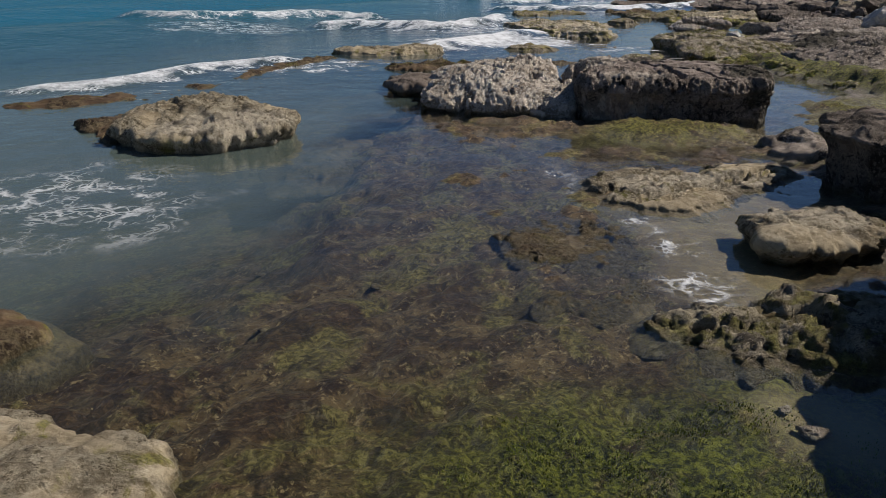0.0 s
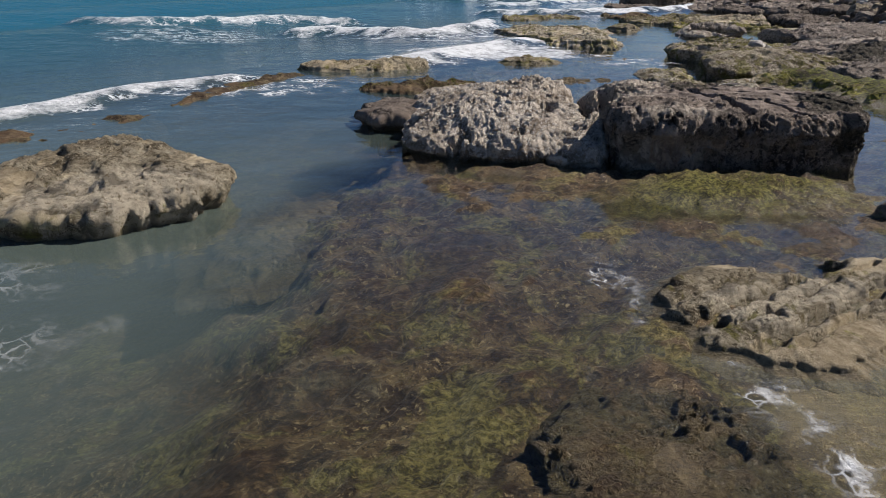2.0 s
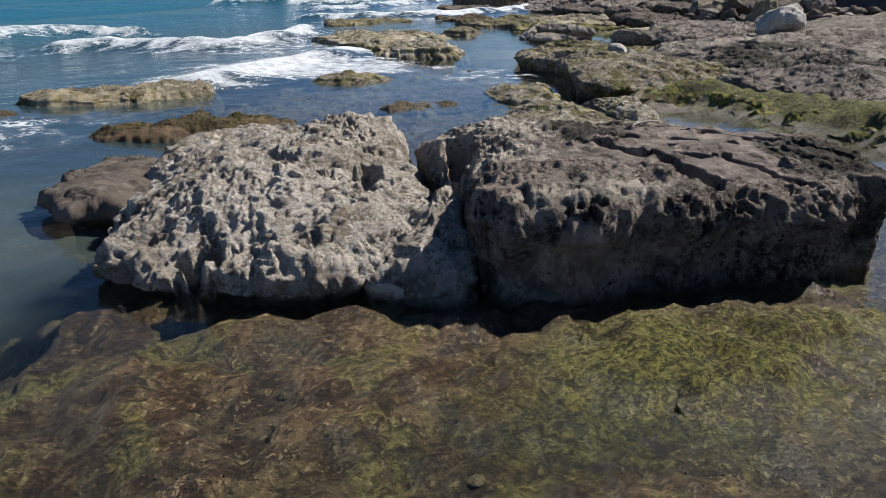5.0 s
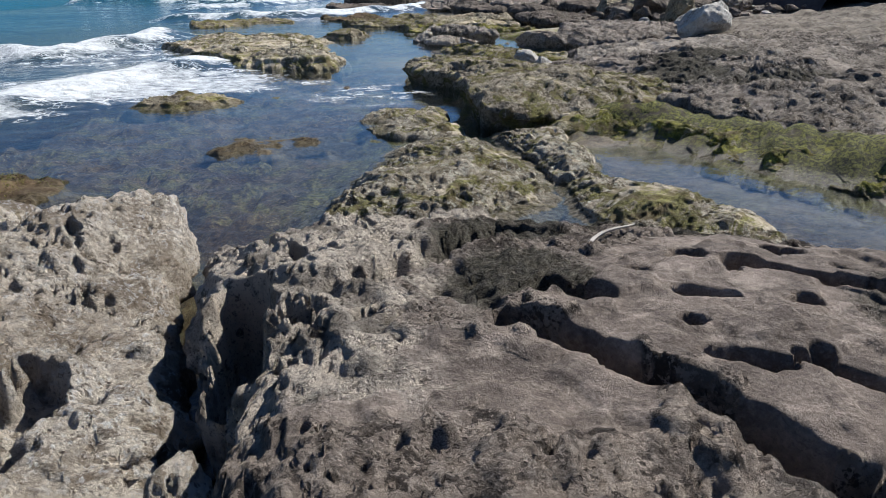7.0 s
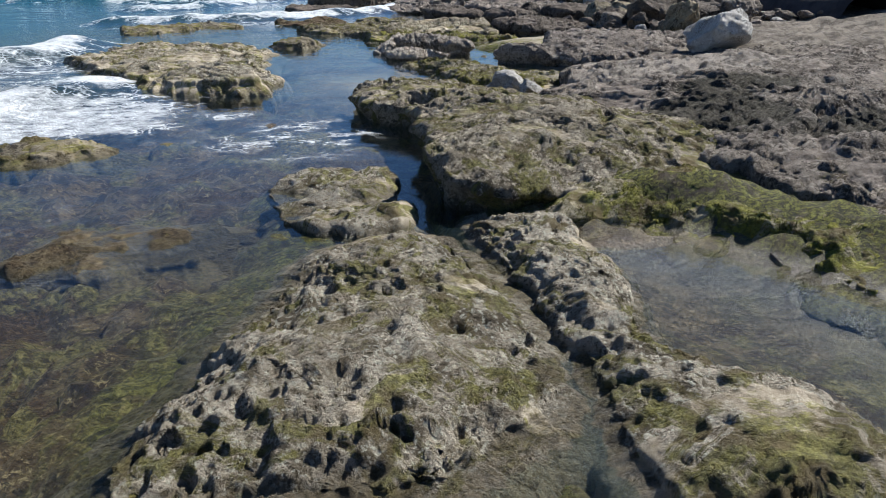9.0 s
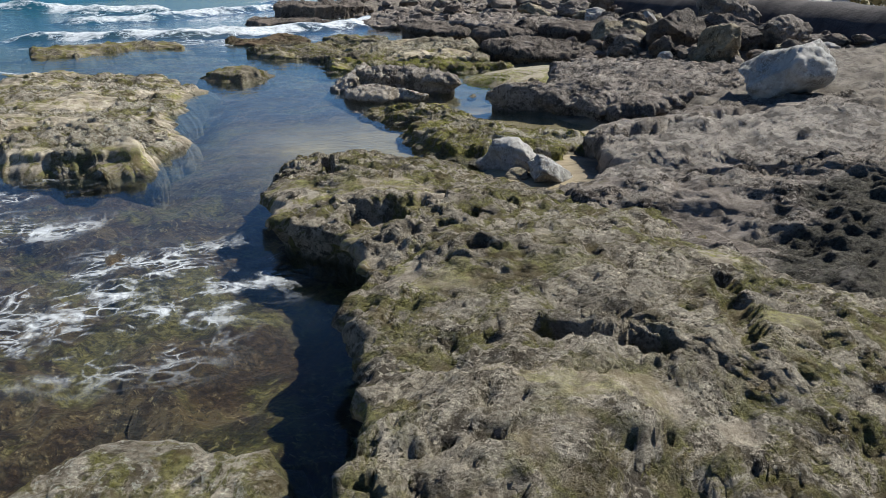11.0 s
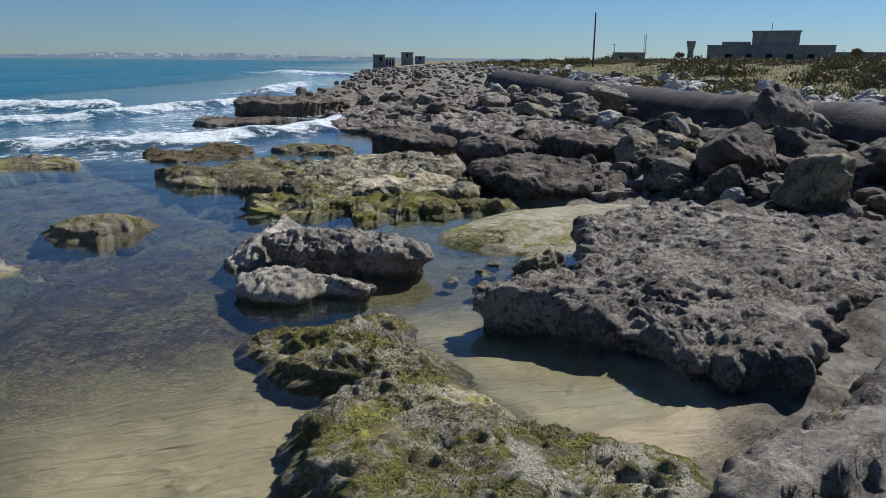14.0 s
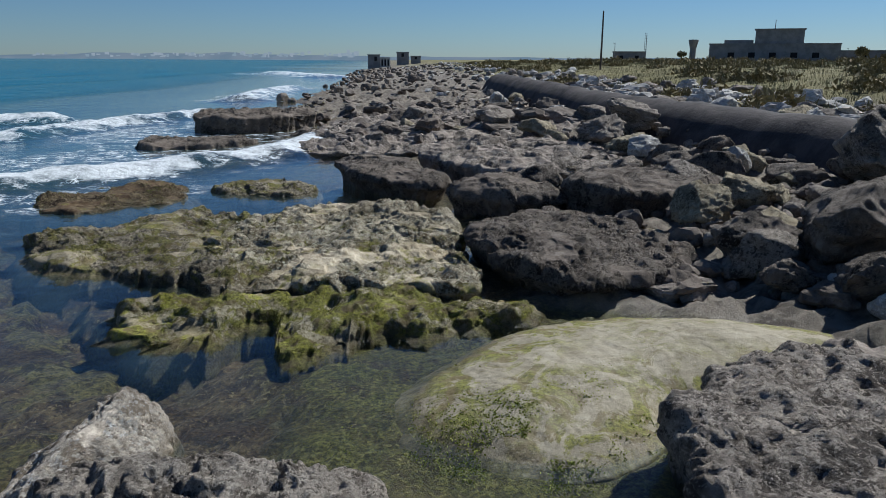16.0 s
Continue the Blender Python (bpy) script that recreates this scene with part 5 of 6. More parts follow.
rnd = random.Random(11)
for k in range(90):
    x, y = rnd.uniform(17.6, 24.5), rnd.uniform(32.4, 41.0)
    if x < 18.2 and y < 34.6 or x < 18.9 and 34.8 < y < 37.8 or x < 22.2 and y > 37.6 and x < 0.9 * y - 14.0:
        continue
    boulder(rnd.choice(["dark", "dark", "grey", "tan"]), rnd.randrange(5), x, y, rnd.choice((0.3, 0.45, 0.6, 0.8, 1.1)), level_at(x, y) - 0.05, rnd.uniform(0, 6.28), (rnd.uniform(0.9, 1.4), rnd.uniform(0.8, 1.1), rnd.uniform(0.8, 1.2)), big=False)


def field_stone(near):
    """A place in the rubble belt, with the size and colour it has there."""
    while True:
        y = rnd.uniform(31, 62) if near else 50 + 170 * rnd.random() ** 1.7
        shore = float(np.interp(y, [s[0] for s in SHORE], [s[1] for s in SHORE]))
        d = rnd.uniform(2.0, 16.0) if near else rnd.uniform(-1.0, 26.0)
        x = shore + d
        bank = float(np.interp(y, [30, 39, 45, 52, 68, 90, 240], [25.2, 26.4, 27.9, 29.6, 34.6, 44.0, 110.0]))
        if abs(x - bank) < 1.1 and y < 80:
            continue
        if near and y < 36 and x < 18.4:
            continue
        if near and (15.4 < x < 22.3 and 34.6 < y < 41.4) and rnd.random() < 0.6:
            continue
        back = x - bank
        if back > (5.0 if near else 7.0) * rnd.random() + 1.0:
            continue
        if back > 0.5:
            kind, size = rnd.choice(["white", "pale", "white", "grey", "tan"]), rnd.uniform(0.35, 1.25)
        else:
            kind, size = rnd.choice(["dark", "dark", "dark", "grey", "grey", "tan", "tan"] + ["white", "pale"] * (d > 9)), 0.22 + 1.1 * rnd.random() ** 2.4
        return x, y, kind, size


for k in range(270):
    x, y, kind, size = field_stone(True)
    boulder(kind, rnd.randrange(5), x, y, size, None, rnd.uniform(0, 6.28), (rnd.uniform(0.8, 1.35), rnd.uniform(0.75, 1.1), rnd.uniform(0.7, 1.1)), big=False)

MID = {key: [boulder_mesh(260 + 7 * n + 31 * k, material=m, level=3, cuts=11, rough=0.09, squash=0.7) for n in range(4)] for k, (key, m) in enumerate((("dark", DARK_ROCK), ("white", WHITE_ROCK), ("grey", BROWN_ROCK)))}
SMALL = {key: [boulder_mesh(200 + 7 * n + 31 * k, material=m, level=2, cuts=8, squash=0.85) for n in range(4)] for k, (key, m) in enumerate((("dark", DARK_ROCK), ("white", WHITE_ROCK), ("grey", BROWN_ROCK)))}


def rubble(name, key, places, label):
    """Many stones joined into one."""
    vs, fs, n = [], [], 0
    for x, y, z, size, turn in places:
        me = rnd.choice(MID[key] if key in MID and size > 0.42 and y < 78 else SMALL[key])
        co = np.empty(3 * len(me.vertices), np.float32)
        me.vertices.foreach_get("co", co)
        f = np.empty(3 * len(me.polygons), np.int32)
        me.polygons.foreach_get("vertices", f)
        co = co.reshape(-1, 3) * size * np.array([rnd.uniform(0.9, 1.6), rnd.uniform(0.8, 1.2), rnd.uniform(0.65, 1.15)])
        c, s = math.cos(turn), math.sin(turn)
        co = np.column_stack([c * co[:, 0] - s * co[:, 1] + x, s * co[:, 0] + c * co[:, 1] + y, co[:, 2] + z])
        vs.append(co)
        fs.append(f.reshape(-1, 3) + n)
        n += len(co)
    return tagged(new(name, mesh_of(name, np.concatenate(vs), np.concatenate(fs), dict(dark=DARK_ROCK, white=WHITE_ROCK, grey=BROWN_ROCK, weed=WEED_ROCK, green=ALGAE_ROCK)[key], key in ("weed", "green"))), label, "rubble", kind="stuff")


heaps = dict(dark=[], white=[], grey=[])
for k in range(420):
    x, y = rnd.uniform(17.2, 23.5), rnd.uniform(32.5, 38.0)
    if y < 34.6 and x < 18.1:
        continue
    if x - 16.4 > 0.45 * abs(y - 36.2) or y < 35:
        heaps[rnd.choice(["dark", "dark", "dark", "grey"])].append((x, y, 0.0, rnd.uniform(0.12, 0.5), rnd.uniform(0, 6.28)))
for k in range(1700):
    x, y, kind, size = field_stone(False)
    heaps[{"tan": "grey", "pale": "white"}.get(kind, kind)].append((x, y, 0.0, size * rnd.uniform(0.7, 1.3) * (0.6 if y > 56 else 1.0), rnd.uniform(0, 6.28)))
for k in range(900):
    x, y, kind, size = field_stone(True)
    heaps[{"tan": "grey", "pale": "white"}.get(kind, kind)].append((x, y, 0.0, 0.1 + 0.3 * rnd.random(), rnd.uniform(0, 6.28)))
for k in range(620):
    y = 33 + 48 * rnd.random() ** 1.3
    x = float(np.interp(y, [30, 39, 45, 52, 68, 90], [25.2, 26.4, 27.9, 29.6, 34.6, 44.0])) + 1.5 + 6.5 * rnd.random() ** 1.6
    heaps[rnd.choice(["white", "white", "grey"])].append((x, y, 0.0, 0.25 + 0.75 * rnd.random() ** 1.6, rnd.uniform(0, 6.28)))
for key, places in heaps.items():
    zs = ground_height(np.array([p[0] for p in places]), np.array([p[1] for p in places]))[0]
    rubble("rubble", key, [(p[0], p[1], float(z) - 0.03, p[3], p[4]) for p, z in zip(places, zs)], dict(dark="dark broken limestone rubble along the shore", white="whitish limestone rubble behind the bank", grey="grey limestone rubble along the shore")[key])


SMALL["weed"] = [boulder_mesh(400 + n, material=WEED_ROCK, level=3, cuts=4, squash=0.45, name="stone") for n in range(4)]
SMALL["green"] = [boulder_mesh(420 + n, material=ALGAE_ROCK, level=3, cuts=4, squash=0.4, name="stone") for n in range(4)]
lumps = dict(weed=[], green=[])
while sum(len(v) for v in lumps.values()) < 50:
    x, y = rnd.uniform(-3.5, 4.6), rnd.uniform(2.2, 12.2)
    if y < 5.0 and x < -2.0 - (y - 5.0) or x > 1.9 and 5.2 < y < 8.4:
        continue
    lumps[rnd.choice(["weed", "weed", "green"])].append((x, y, 0.0, 0.04 + 0.1 * rnd.random() ** 2, rnd.uniform(0, 6.28)))
for key, places in lumps.items():
    zs = ground_height(np.array([p[0] for p in places]), np.array([p[1] for p in places]))[0]
    rubble("pebbles", key, [(p[0], p[1], float(z) - 0.3 * p[3], p[3], p[4]) for p, z in zip(places, zs)], dict(weed="brown weed-covered stones on the shallow shelf", green="algae-covered stones on the shallow shelf")[key])


# ---------------------------------------------------------------- bank, growth
def bank():
    """A long low dark bank with a rounded crest."""
    line = rounded([(24.6, 30.0), (26.4, 38.5), (27.9, 45.4), (29.6, 52.0), (34.8, 68.0), (36.2, 71.0), (35.9, 71.5), (29.4, 52.2), (27.7, 45.6), (26.2, 38.6), (24.4, 30.2)], 0.4)
    half = line[: int(len(line) * 0.49)]
    t = np.gradient(half, axis=0)
    t /= np.linalg.norm(t, axis=1)[:, None]
    side = np.column_stack([-t[:, 1], t[:, 0]])
    prof = [(1.5, -0.4), (1.25, 0.1), (0.95, 0.55), (0.6, 0.86), (0.25, 1.0), (-0.1, 1.02), (-0.5, 0.9), (-1.0, 0.6), (-1.6, 0.2)]
    rows = []
    for off, z in prof:
        base = ground_height(half[:, 0], half[:, 1])[0] * 0.0 + np.interp(half[:, 1], [30, 40, 50, 70], [0.55, 0.55, 0.6, 0.9])
        rows.append(np.column_stack([half + side * off, base + z]))
    v = np.concatenate(rows)
    v[:, 2] += 0.16 * fbm(v, 0.7, 4)
    n, m = len(half), len(prof)
    i = np.arange(n * m).reshape(m, n)
    faces = np.stack([i[:-1, :-1], i[1:, :-1], i[1:, 1:], i[:-1, 1:]], -1).reshape(-1, 4)
    return tagged(new("embankment", mesh_of("embankment", v, faces, CONCRETE)), "long low dark embankment with a rounded crest", "embankment", kind="structure")


bank()


def tufts(name, places, material, label, category, blades, tall, wide, spread):
    """Joined growth: narrow bent blades round each place."""
    r = np.random.RandomState(len(places))
    p = np.repeat(np.asarray(places), blades, axis=0)
    n = len(p)
    turn, lean = r.uniform(0, 6.28, n), r.uniform(0.1, 0.9, n)
    h = tall * r.uniform(0.5, 1.2, n)
    base = p + np.column_stack([r.normal(0, spread, n), r.normal(0, spread, n), np.full(n, -0.01)])
    out = np.column_stack([np.cos(turn), np.sin(turn), np.zeros(n)])
    across = np.column_stack([-np.sin(turn), np.cos(turn), np.zeros(n)]) * wide
    up = np.array([0, 0, 1.0])
    mid = base + out * (h * lean * 0.35)[:, None] + up * (0.6 * h)[:, None]
    tip = base + out * (h * lean)[:, None] + up * (h * (1 - 0.35 * lean))[:, None]
    v = np.stack([base - across, base + across, mid + across * 0.8, mid - across * 0.8, tip + across * 0.2, tip - across * 0.2], 1).reshape(-1, 3)
    k = 6 * np.arange(n)[:, None]
    faces = np.concatenate([k + np.array([0, 1, 2, 3]), k + np.array([3, 2, 4, 5])])
    return tagged(new(name, mesh_of(name, v, faces, material)), label, category, kind="stuff")


def on_land(n, y0, y1, d0, d1, seed):
    r = np.random.RandomState(seed)
    y = y0 + (y1 - y0) * r.rand(n) ** 1.5
    x = np.interp(y, [30, 39, 45, 52, 68, 90, 240, 400], [25.2, 26.4, 27.9, 29.6, 34.6, 44.0, 110.0, 190.0]) + d0 + (d1 - d0) * r.rand(n)
    return np.column_stack([x, y, ground_height(x, y)[0]])


tufts("grass", on_land(15000, 36, 200, 4.5, 60.0, 3), GRASS, "dry yellow-green grass on the field", "grass", 6, 0.26, 0.012, 0.5)


def shrub(x, y, size, seed):
    """A low round bush: many small leaves about a branching core."""
    r = np.random.RandomState(seed)
    n = 620
    d = r.normal(size=(n, 3))
    d /= np.linalg.norm(d, axis=1)[:, None]
    d[:, 2] = np.abs(d[:, 2]) * 0.7
    lump = 1 + 0.3 * np.sin(5 * d[:, 0] + seed) * np.cos(4 * d[:, 1])
    c = d * (size * lump * r.uniform(0.55, 1.0, n))[:, None]
    a, b = r.normal(size=(n, 3)) * 0.09 * size * np.array([0.6, 0.6, 1.3]), r.normal(size=(n, 3)) * 0.03 * size
    v = np.stack([c - a, c + b, c + a, c - b], 1).reshape(-1, 3)
    faces = np.arange(4 * n).reshape(-1, 4)
    ob = new("shrub", mesh_of("shrub", v, faces, SHRUB))
    ob.location = (x, y, level_at(x, y) - 0.05)
    return tagged(ob, "low grey-green seaside shrub on the field", "shrub", "shrubs on the field")


bushes = [shrub(0, 0, 1.0, k) for k in range(4)]
for k, (x, y, z) in enumerate(on_land(260, 36, 170, 3.5, 46.0, 5)):
    if k < 4:
        ob = bushes[k]
        ob.location = (x, y, z - 0.05)
    else:
        ob = copy_thing(bushes[k % 4], pose(x, y, z - 0.05, 0, 0, rnd.uniform(0, 360)))
    s = rnd.uniform(0.5, 1.4)
    ob.scale = (s * 1.3, s, s * 0.75)


def seaweed(rocks, much, seed):
    """Seaweed rooted on the tops of low rocks."""
    r = np.random.RandomState(seed)
    out = []
    for ob in rocks:
        co = np.empty(3 * len(ob.data.vertices), np.float32)
        ob.data.vertices.foreach_get("co", co)
        co = co.reshape(-1, 3) + np.array(ob.location)
        keep = (co[:, 2] > 0.0) & (co[:, 2] < 0.3) & (fbm(co.astype(float), 1.6, 3) > 0.04)
        co = co[keep]
        if len(co):
            out.append(co[r.choice(len(co), min(len(co), int(much)), replace=False)])
    return np.concatenate(out)


green = [o for o in scene.objects if o.name.startswith("rock_slab") and ("seaweed" in o["label"] or "bright green" in o["label"] or "brown and green" in o["label"])]
tufts("seaweed", seaweed(green, 4200, 5), SEAWEED, "wet green seaweed covering low rocks", "seaweed", 4, 0.017, 0.0035, 0.022)

r9 = np.random.RandomState(9)
cx, cy = r9.normal(13.9, 0.5, 2600), r9.normal(32.6, 0.4, 2600)
keep = (fbm(np.column_stack([cx, cy, 0 * cx]), 1.5, 4) > 0.06)
cx, cy = cx[keep], cy[keep]
cream = [o for o in scene.objects if o.get("label", "").startswith("smooth cream limestone")][0]
cv = np.empty(3 * len(cream.data.vertices), np.float32)
cream.data.vertices.foreach_get("co", cv)
cv = cv.reshape(-1, 3) + np.array(cream.location)
cz = np.array([max(float(cv[np.argmin((cv[:, 0] - a) ** 2 + (cv[:, 1] - b) ** 2 - 0.002 * cv[:, 2]), 2]), float(ground_height(np.array([a]), np.array([b]))[0][0])) for a, b in zip(cx, cy)])
tufts("seaweed", np.column_stack([cx, cy, np.minimum(cz, 0.3)]), varied("yellow_green_weed", (0.16, 0.19, 0.02), (0.34, 0.36, 0.06), 0.5), "green weed fringing the cream slab", "seaweed", 9, 0.014, 0.007, 0.035)
ang, rad = r9.uniform(0, 6.283, 2600), np.sqrt(r9.rand(2600))
wx, wy = 1.35 + 1.25 * rad * np.cos(ang), 3.3 + 0.62 * rad * np.sin(ang)
keep = fbm(np.column_stack([wx, wy, 0 * wx]), 2.2, 3) > -0.05
wx, wy = wx[keep], wy[keep]
tufts("seaweed", np.column_stack([wx, wy, ground_height(wx, wy)[0]]), varied("bright_green_weed", (0.05, 0.055, 0.006), (0.19, 0.22, 0.025), 0.45), "bright green weed swaying in the shallows", "seaweed", 5, 0.022, 0.004, 0.04)

TURF = varied("brown_turf_weed", (0.035, 0.022, 0.012), (0.26, 0.20, 0.11), 0.6)
r8 = np.random.RandomState(8)
sx, sy = r8.uniform(-3.4, 4.4, 16000), r8.uniform(2.0, 12.4, 16000)
keep = (fbm(np.column_stack([sx, sy, 0 * sx]), 1.3, 3) > 0.24) & ~((sx > 1.8) & (sy > 5.0) & (sy < 8.6)) & (sx > -0.6 - 0.45 * np.maximum(0, 9 - sy))
sx, sy = sx[keep], sy[keep]
tufts("turf_weed", np.column_stack([sx, sy, ground_height(sx, sy)[0]]), TURF, "short brown turf weed on the shallow shelf", "seaweed", 3, 0.012, 0.005, 0.03)

# ---------------------------------------------------------------- distance
def empty(name, x, y, z, label, category, turn=0.0, kind=""):
    ob = new(name)
    ob.location, ob.rotation_euler = (x, y, z), (0, 0, radians(turn))
    return tagged(ob, label, category, kind=kind)


pole = empty("utility_pole", 44.1, 71.4, 2.2, "thin weathered wooden pole standing in dry grass", "pole")
part("shaft", turned(0.075, 0.05, 0, 3.9), WOOD, pole)
part("cap", turned(0.065, 0.03, 3.9, 3.98), METAL, pole)


def building(x, y, z, turn, wide, deep, high, label, windows, material=PLASTER, upper=None):
    b = empty("building", x, y, z, label, "building", turn)
    part("wall", boxed(-wide / 2, wide / 2, -deep / 2, deep / 2, -1.5, high), material, b)
    part("roof", boxed(-wide / 2 - 0.15, wide / 2 + 0.15, -deep / 2 - 0.15, deep / 2 + 0.15, high, high + 0.3), material, b)
    if upper:
        x0, x1, up = upper
        part("upper_storey", boxed(x0, x1, -deep / 2 + 1, deep / 2 - 1, high + 0.3, high + up), material, b)
        part("upper_roof", boxed(x0 - 0.3, x1 + 0.3, -deep / 2 + 0.7, deep / 2 - 0.7, high + up, high + up + 0.25), material, b)
    for wx, wz, ww, wh in windows:
        part("window", boxed(wx - ww / 2, wx + ww / 2, -deep / 2 - 0.06, -deep / 2 + 0.2, wz, wz + wh), DARK, b)
    return b


main = building(176, 171, 2.2, -49, 31, 12, 4.9, "large dark two-storey building beyond the field", [(-10, 1.6, 1.6, 1.3), (-5, 1.6, 1.6, 1.3), (0, 1.6, 1.6, 1.3), (5, 1.6, 1.6, 1.3), (10, 1.6, 1.6, 1.3)], upper=(-4.5, 7.0, 3.7))
part("parapet", boxed(-12, -5, -4, 4, 5.2, 6.1), PLASTER, main)
part("mast", turned(0.12, 0.08, 8.8, 11.2, 6), METAL, main)
building(144.6, 190.7, 2.4, -40, 8.5, 6, 2.6, "low shed beyond the field", [(-2, 0.9, 1.0, 0.9), (2, 0.9, 1.0, 0.9)])
building(214, 172, 2.4, -52, 26, 8, 3.4, "long low building beyond the field", [(-8, 1.2, 1.4, 1.2), (0, 1.2, 1.4, 1.2), (8, 1.2, 1.4, 1.2)])
hut = building(98, 263, 0.6, -20, 3.9, 4, 3.6, "small ruined stone hut by the shore", [(0.6, 1.8, 0.9, 1.4)])
part("annex", boxed(2.0, 5.4, -1.6, 1.6, -1.0, 3.0), PALE_PLASTER, hut, "pale plastered annex wall")
for wx in (2.7, 3.7, 4.7):
    part("doorway", boxed(wx - 0.25, wx + 0.25, -1.68, -1.4, 0.2, 2.3), DARK, hut)
building(112.5, 273, 2.0, -23, 4.2, 4, 3.2, "small dark stone hut on the shore", [(0, 1.8, 0.9, 1.2)])
building(117.0, 272, 2.0, -23, 3.4, 3, 1.9, "low outbuilding beside a stone hut", [(0, 1.0, 0.8, 0.9)])

tower = empty("water_tower", 143, 165.6, 2.4, "flared concrete water tower beyond the field", "water tower")
part("column", turned(0.75, 0.7, -1.0, 3.2), PLASTER, tower)
part("tank", turned(0.7, 1.15, 3.2, 5.2), PLASTER, tower)
part("cap", turned(1.15, 1.1, 5.2, 5.4), PLASTER, tower)
mast = empty("radio_mast", 147.7, 188, 4.9, "thin lattice radio mast behind a shed", "mast")
for dx, dy in ((0.25, 0.15), (-0.25, 0.15), (0, -0.28)):
    bm = turned(0.06, 0.04, -3, 5.2, 5)
    bmesh.ops.translate(bm, vec=(dx, dy, 0), verts=bm.verts[:])
    part("leg", bm, METAL, mast)
for k in range(7):
    part("brace", boxed(-0.28, 0.28, -0.26, 0.18, 0.2 + 0.7 * k, 0.26 + 0.7 * k), METAL, mast)
for x, y, h in ((128, 176, 3.4), (193, 170, 4.2), (207, 172, 3.0)):
    p = empty("lamp_post", x, y, 3.6, "thin distant lamp post beyond the field", "lamp post")
    part("shaft", turned(0.09, 0.06, -2, h, 6), METAL, p)
    part("arm", boxed(-0.5, 0.1, -0.05, 0.05, h - 0.1, h), METAL, p)


def tree(x, y, z, size, seed):
    r = np.random.RandomState(seed)
    t = empty("tree", x, y, z, "small dark round-crowned tree beyond the field", "tree")
    part("trunk", turned(0.16 * size, 0.09 * size, -0.8, 1.5 * size, 8), WOOD, t)
    n = 900
    d = r.normal(size=(n, 3))
    d /= np.linalg.norm(d, axis=1)[:, None]
    c = d * (1.25 * size * r.uniform(0.5, 1.0, n) * (1 + 0.3 * np.sin(4 * d[:, 0] + seed)))[:, None] * np.array([1.1, 1, 0.75]) + np.array([0, 0, 2.1 * size])
    a, b = r.normal(size=(n, 3)) * 0.13 * size, r.normal(size=(n, 3)) * 0.13 * size
    v = np.stack([c - a, c + b, c + a, c - b], 1).reshape(-1, 3)
    ob = new("crown", mesh_of("crown", v, np.arange(4 * n).reshape(-1, 4), SHRUB))
    ob.parent = t


tree(198, 161, 3.0, 1.2, 3)
tree(140.5, 166.5, 3.0, 0.7, 4)
tree(203, 158, 2.6, 0.8, 5)


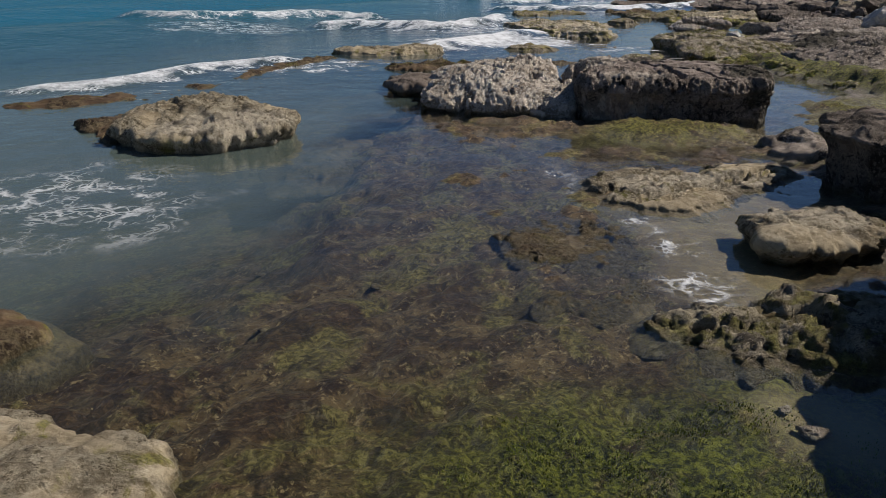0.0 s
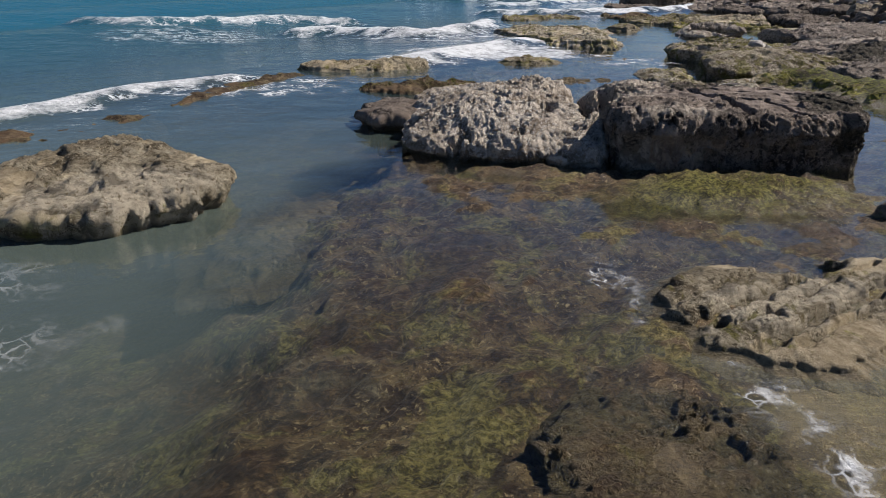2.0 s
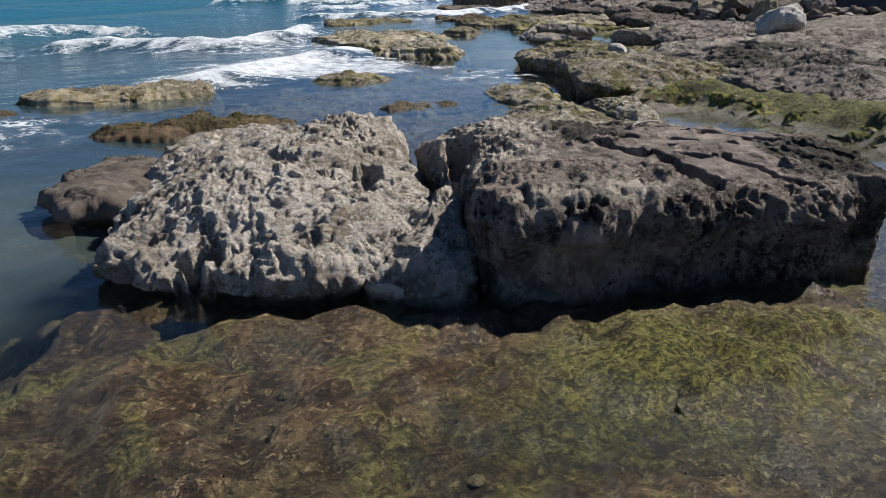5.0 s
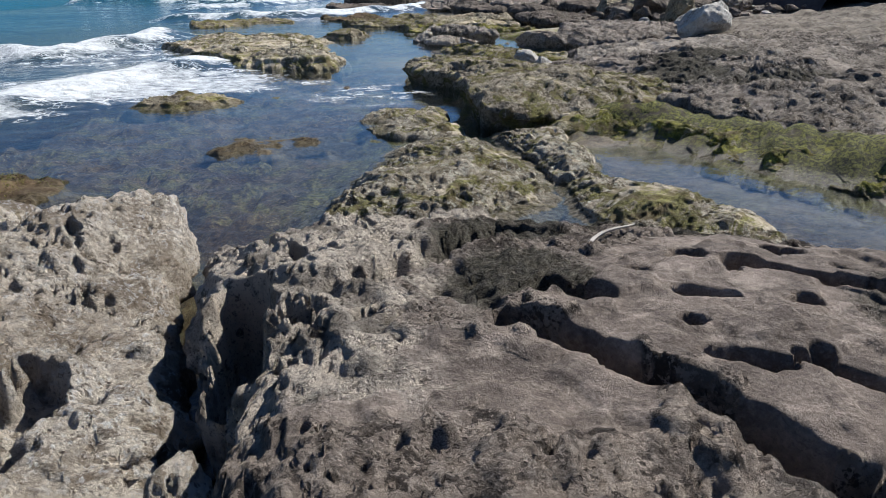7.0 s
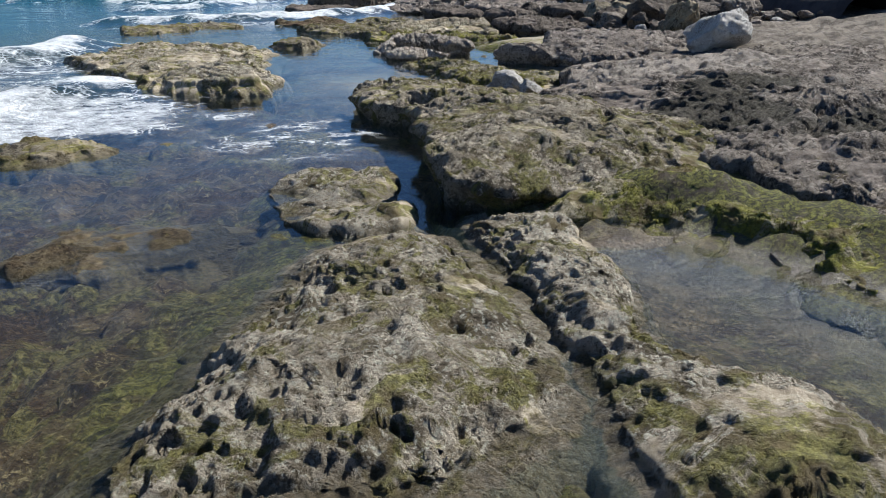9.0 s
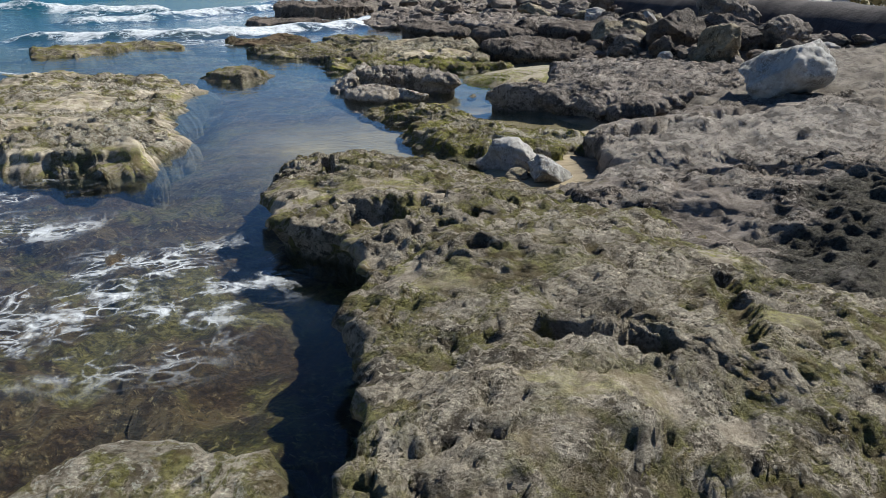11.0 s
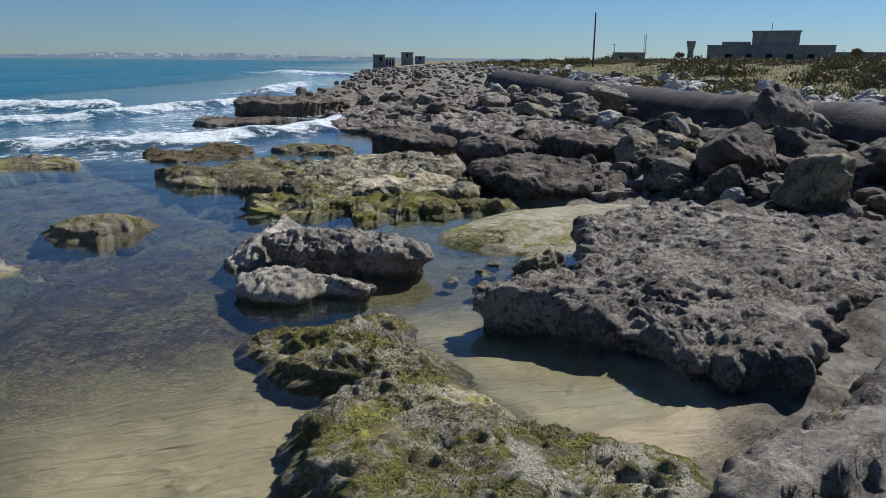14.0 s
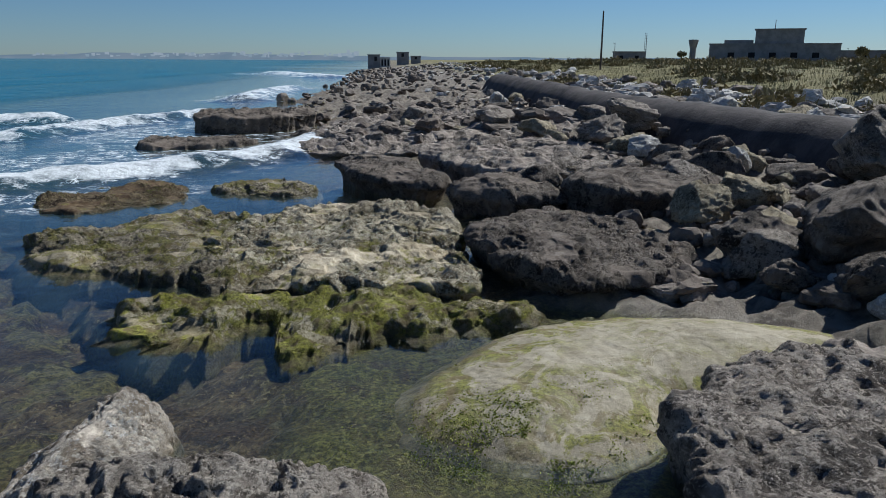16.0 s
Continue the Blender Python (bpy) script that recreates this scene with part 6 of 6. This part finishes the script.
def far_coast():
    """The hazy far shore: a long low ridge past the bay."""
    az = np.radians(np.linspace(-9, 80, 260))
    R = np.interp(np.degrees(az), [-9, 0, 12, 25, 80], [3900, 3700, 2700, 1700, 1500])
    top = np.interp(np.degrees(az), [-9, -6, 0, 8, 14, 25, 80], [0.5, 14, 24, 27, 18, 9, 7])
    x, y = 11 + R * np.sin(az), 28 + R * np.cos(az)
    top = top * (1 + 0.35 * fbm(np.column_stack([x, y, 0 * x]), 0.004, 4))
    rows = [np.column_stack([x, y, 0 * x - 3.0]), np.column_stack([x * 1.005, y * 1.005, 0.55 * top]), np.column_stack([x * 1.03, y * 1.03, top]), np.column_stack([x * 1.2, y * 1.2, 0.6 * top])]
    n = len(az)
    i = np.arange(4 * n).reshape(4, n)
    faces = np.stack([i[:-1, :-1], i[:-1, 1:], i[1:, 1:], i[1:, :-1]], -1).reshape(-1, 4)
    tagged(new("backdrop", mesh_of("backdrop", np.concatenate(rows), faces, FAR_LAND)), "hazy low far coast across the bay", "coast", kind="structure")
    r = random.Random(5)
    bm = bmesh.new()
    for k in range(90):
        a = radians(r.uniform(-3, 19))
        rr = float(np.interp(math.degrees(a), [-9, 0, 12, 25], [3900, 3700, 2700, 1700])) * 0.995
        w, h = r.uniform(5, 16), r.uniform(4, 12)
        m = Matrix.Translation((11 + rr * math.sin(a), 28 + rr * math.cos(a), h / 2 + r.uniform(8, 20))) @ Matrix.Rotation(-a, 4, "Z") @ Matrix.Diagonal((w, 10, h, 1))
        bmesh.ops.create_cube(bm, size=1, matrix=m)
    me = bpy.data.meshes.new("far_town")
    bm.to_mesh(me)
    bm.free()
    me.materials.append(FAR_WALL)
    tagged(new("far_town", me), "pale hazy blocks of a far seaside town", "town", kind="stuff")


far_coast()

# driftwood on the block
block = [o for o in scene.objects if o.get("label", "").startswith("long dark limestone block")][0]
near_stick = [v.co.z for v in block.data.vertices if abs(v.co.x + block.location.x - 4.7) < 0.2 and abs(v.co.y + block.location.y - 14.44) < 0.12]
bm = bmesh.new()
rings = []
for k in range(8):
    f = k / 7
    x, y, z = 4.52 + 0.36 * f, 14.36 + 0.16 * f + 0.02 * math.sin(5 * f), max(near_stick) + 0.006 + 0.012 * math.sin(3 * f)
    rings.append([bm.verts.new((x + 0.011 * (1 - 0.5 * f) * math.sin(a) * -0.5, y + 0.011 * (1 - 0.5 * f) * math.sin(a), z + 0.011 * (1 - 0.5 * f) * math.cos(a))) for a in (0, 1.26, 2.51, 3.77, 5.03)])
for r0, r1 in zip(rings, rings[1:]):
    for k in range(5):
        bm.faces.new((r0[k], r0[(k + 1) % 5], r1[(k + 1) % 5], r1[k]))
bm.faces.new(rings[0])
bm.faces.new(rings[-1][::-1])
me = bpy.data.meshes.new("driftwood_stick")
bm.to_mesh(me)
bm.free()
me.materials.append(DRIFT)
tagged(new("driftwood_stick", me), "thin bleached driftwood stick on the dark block", "stick")
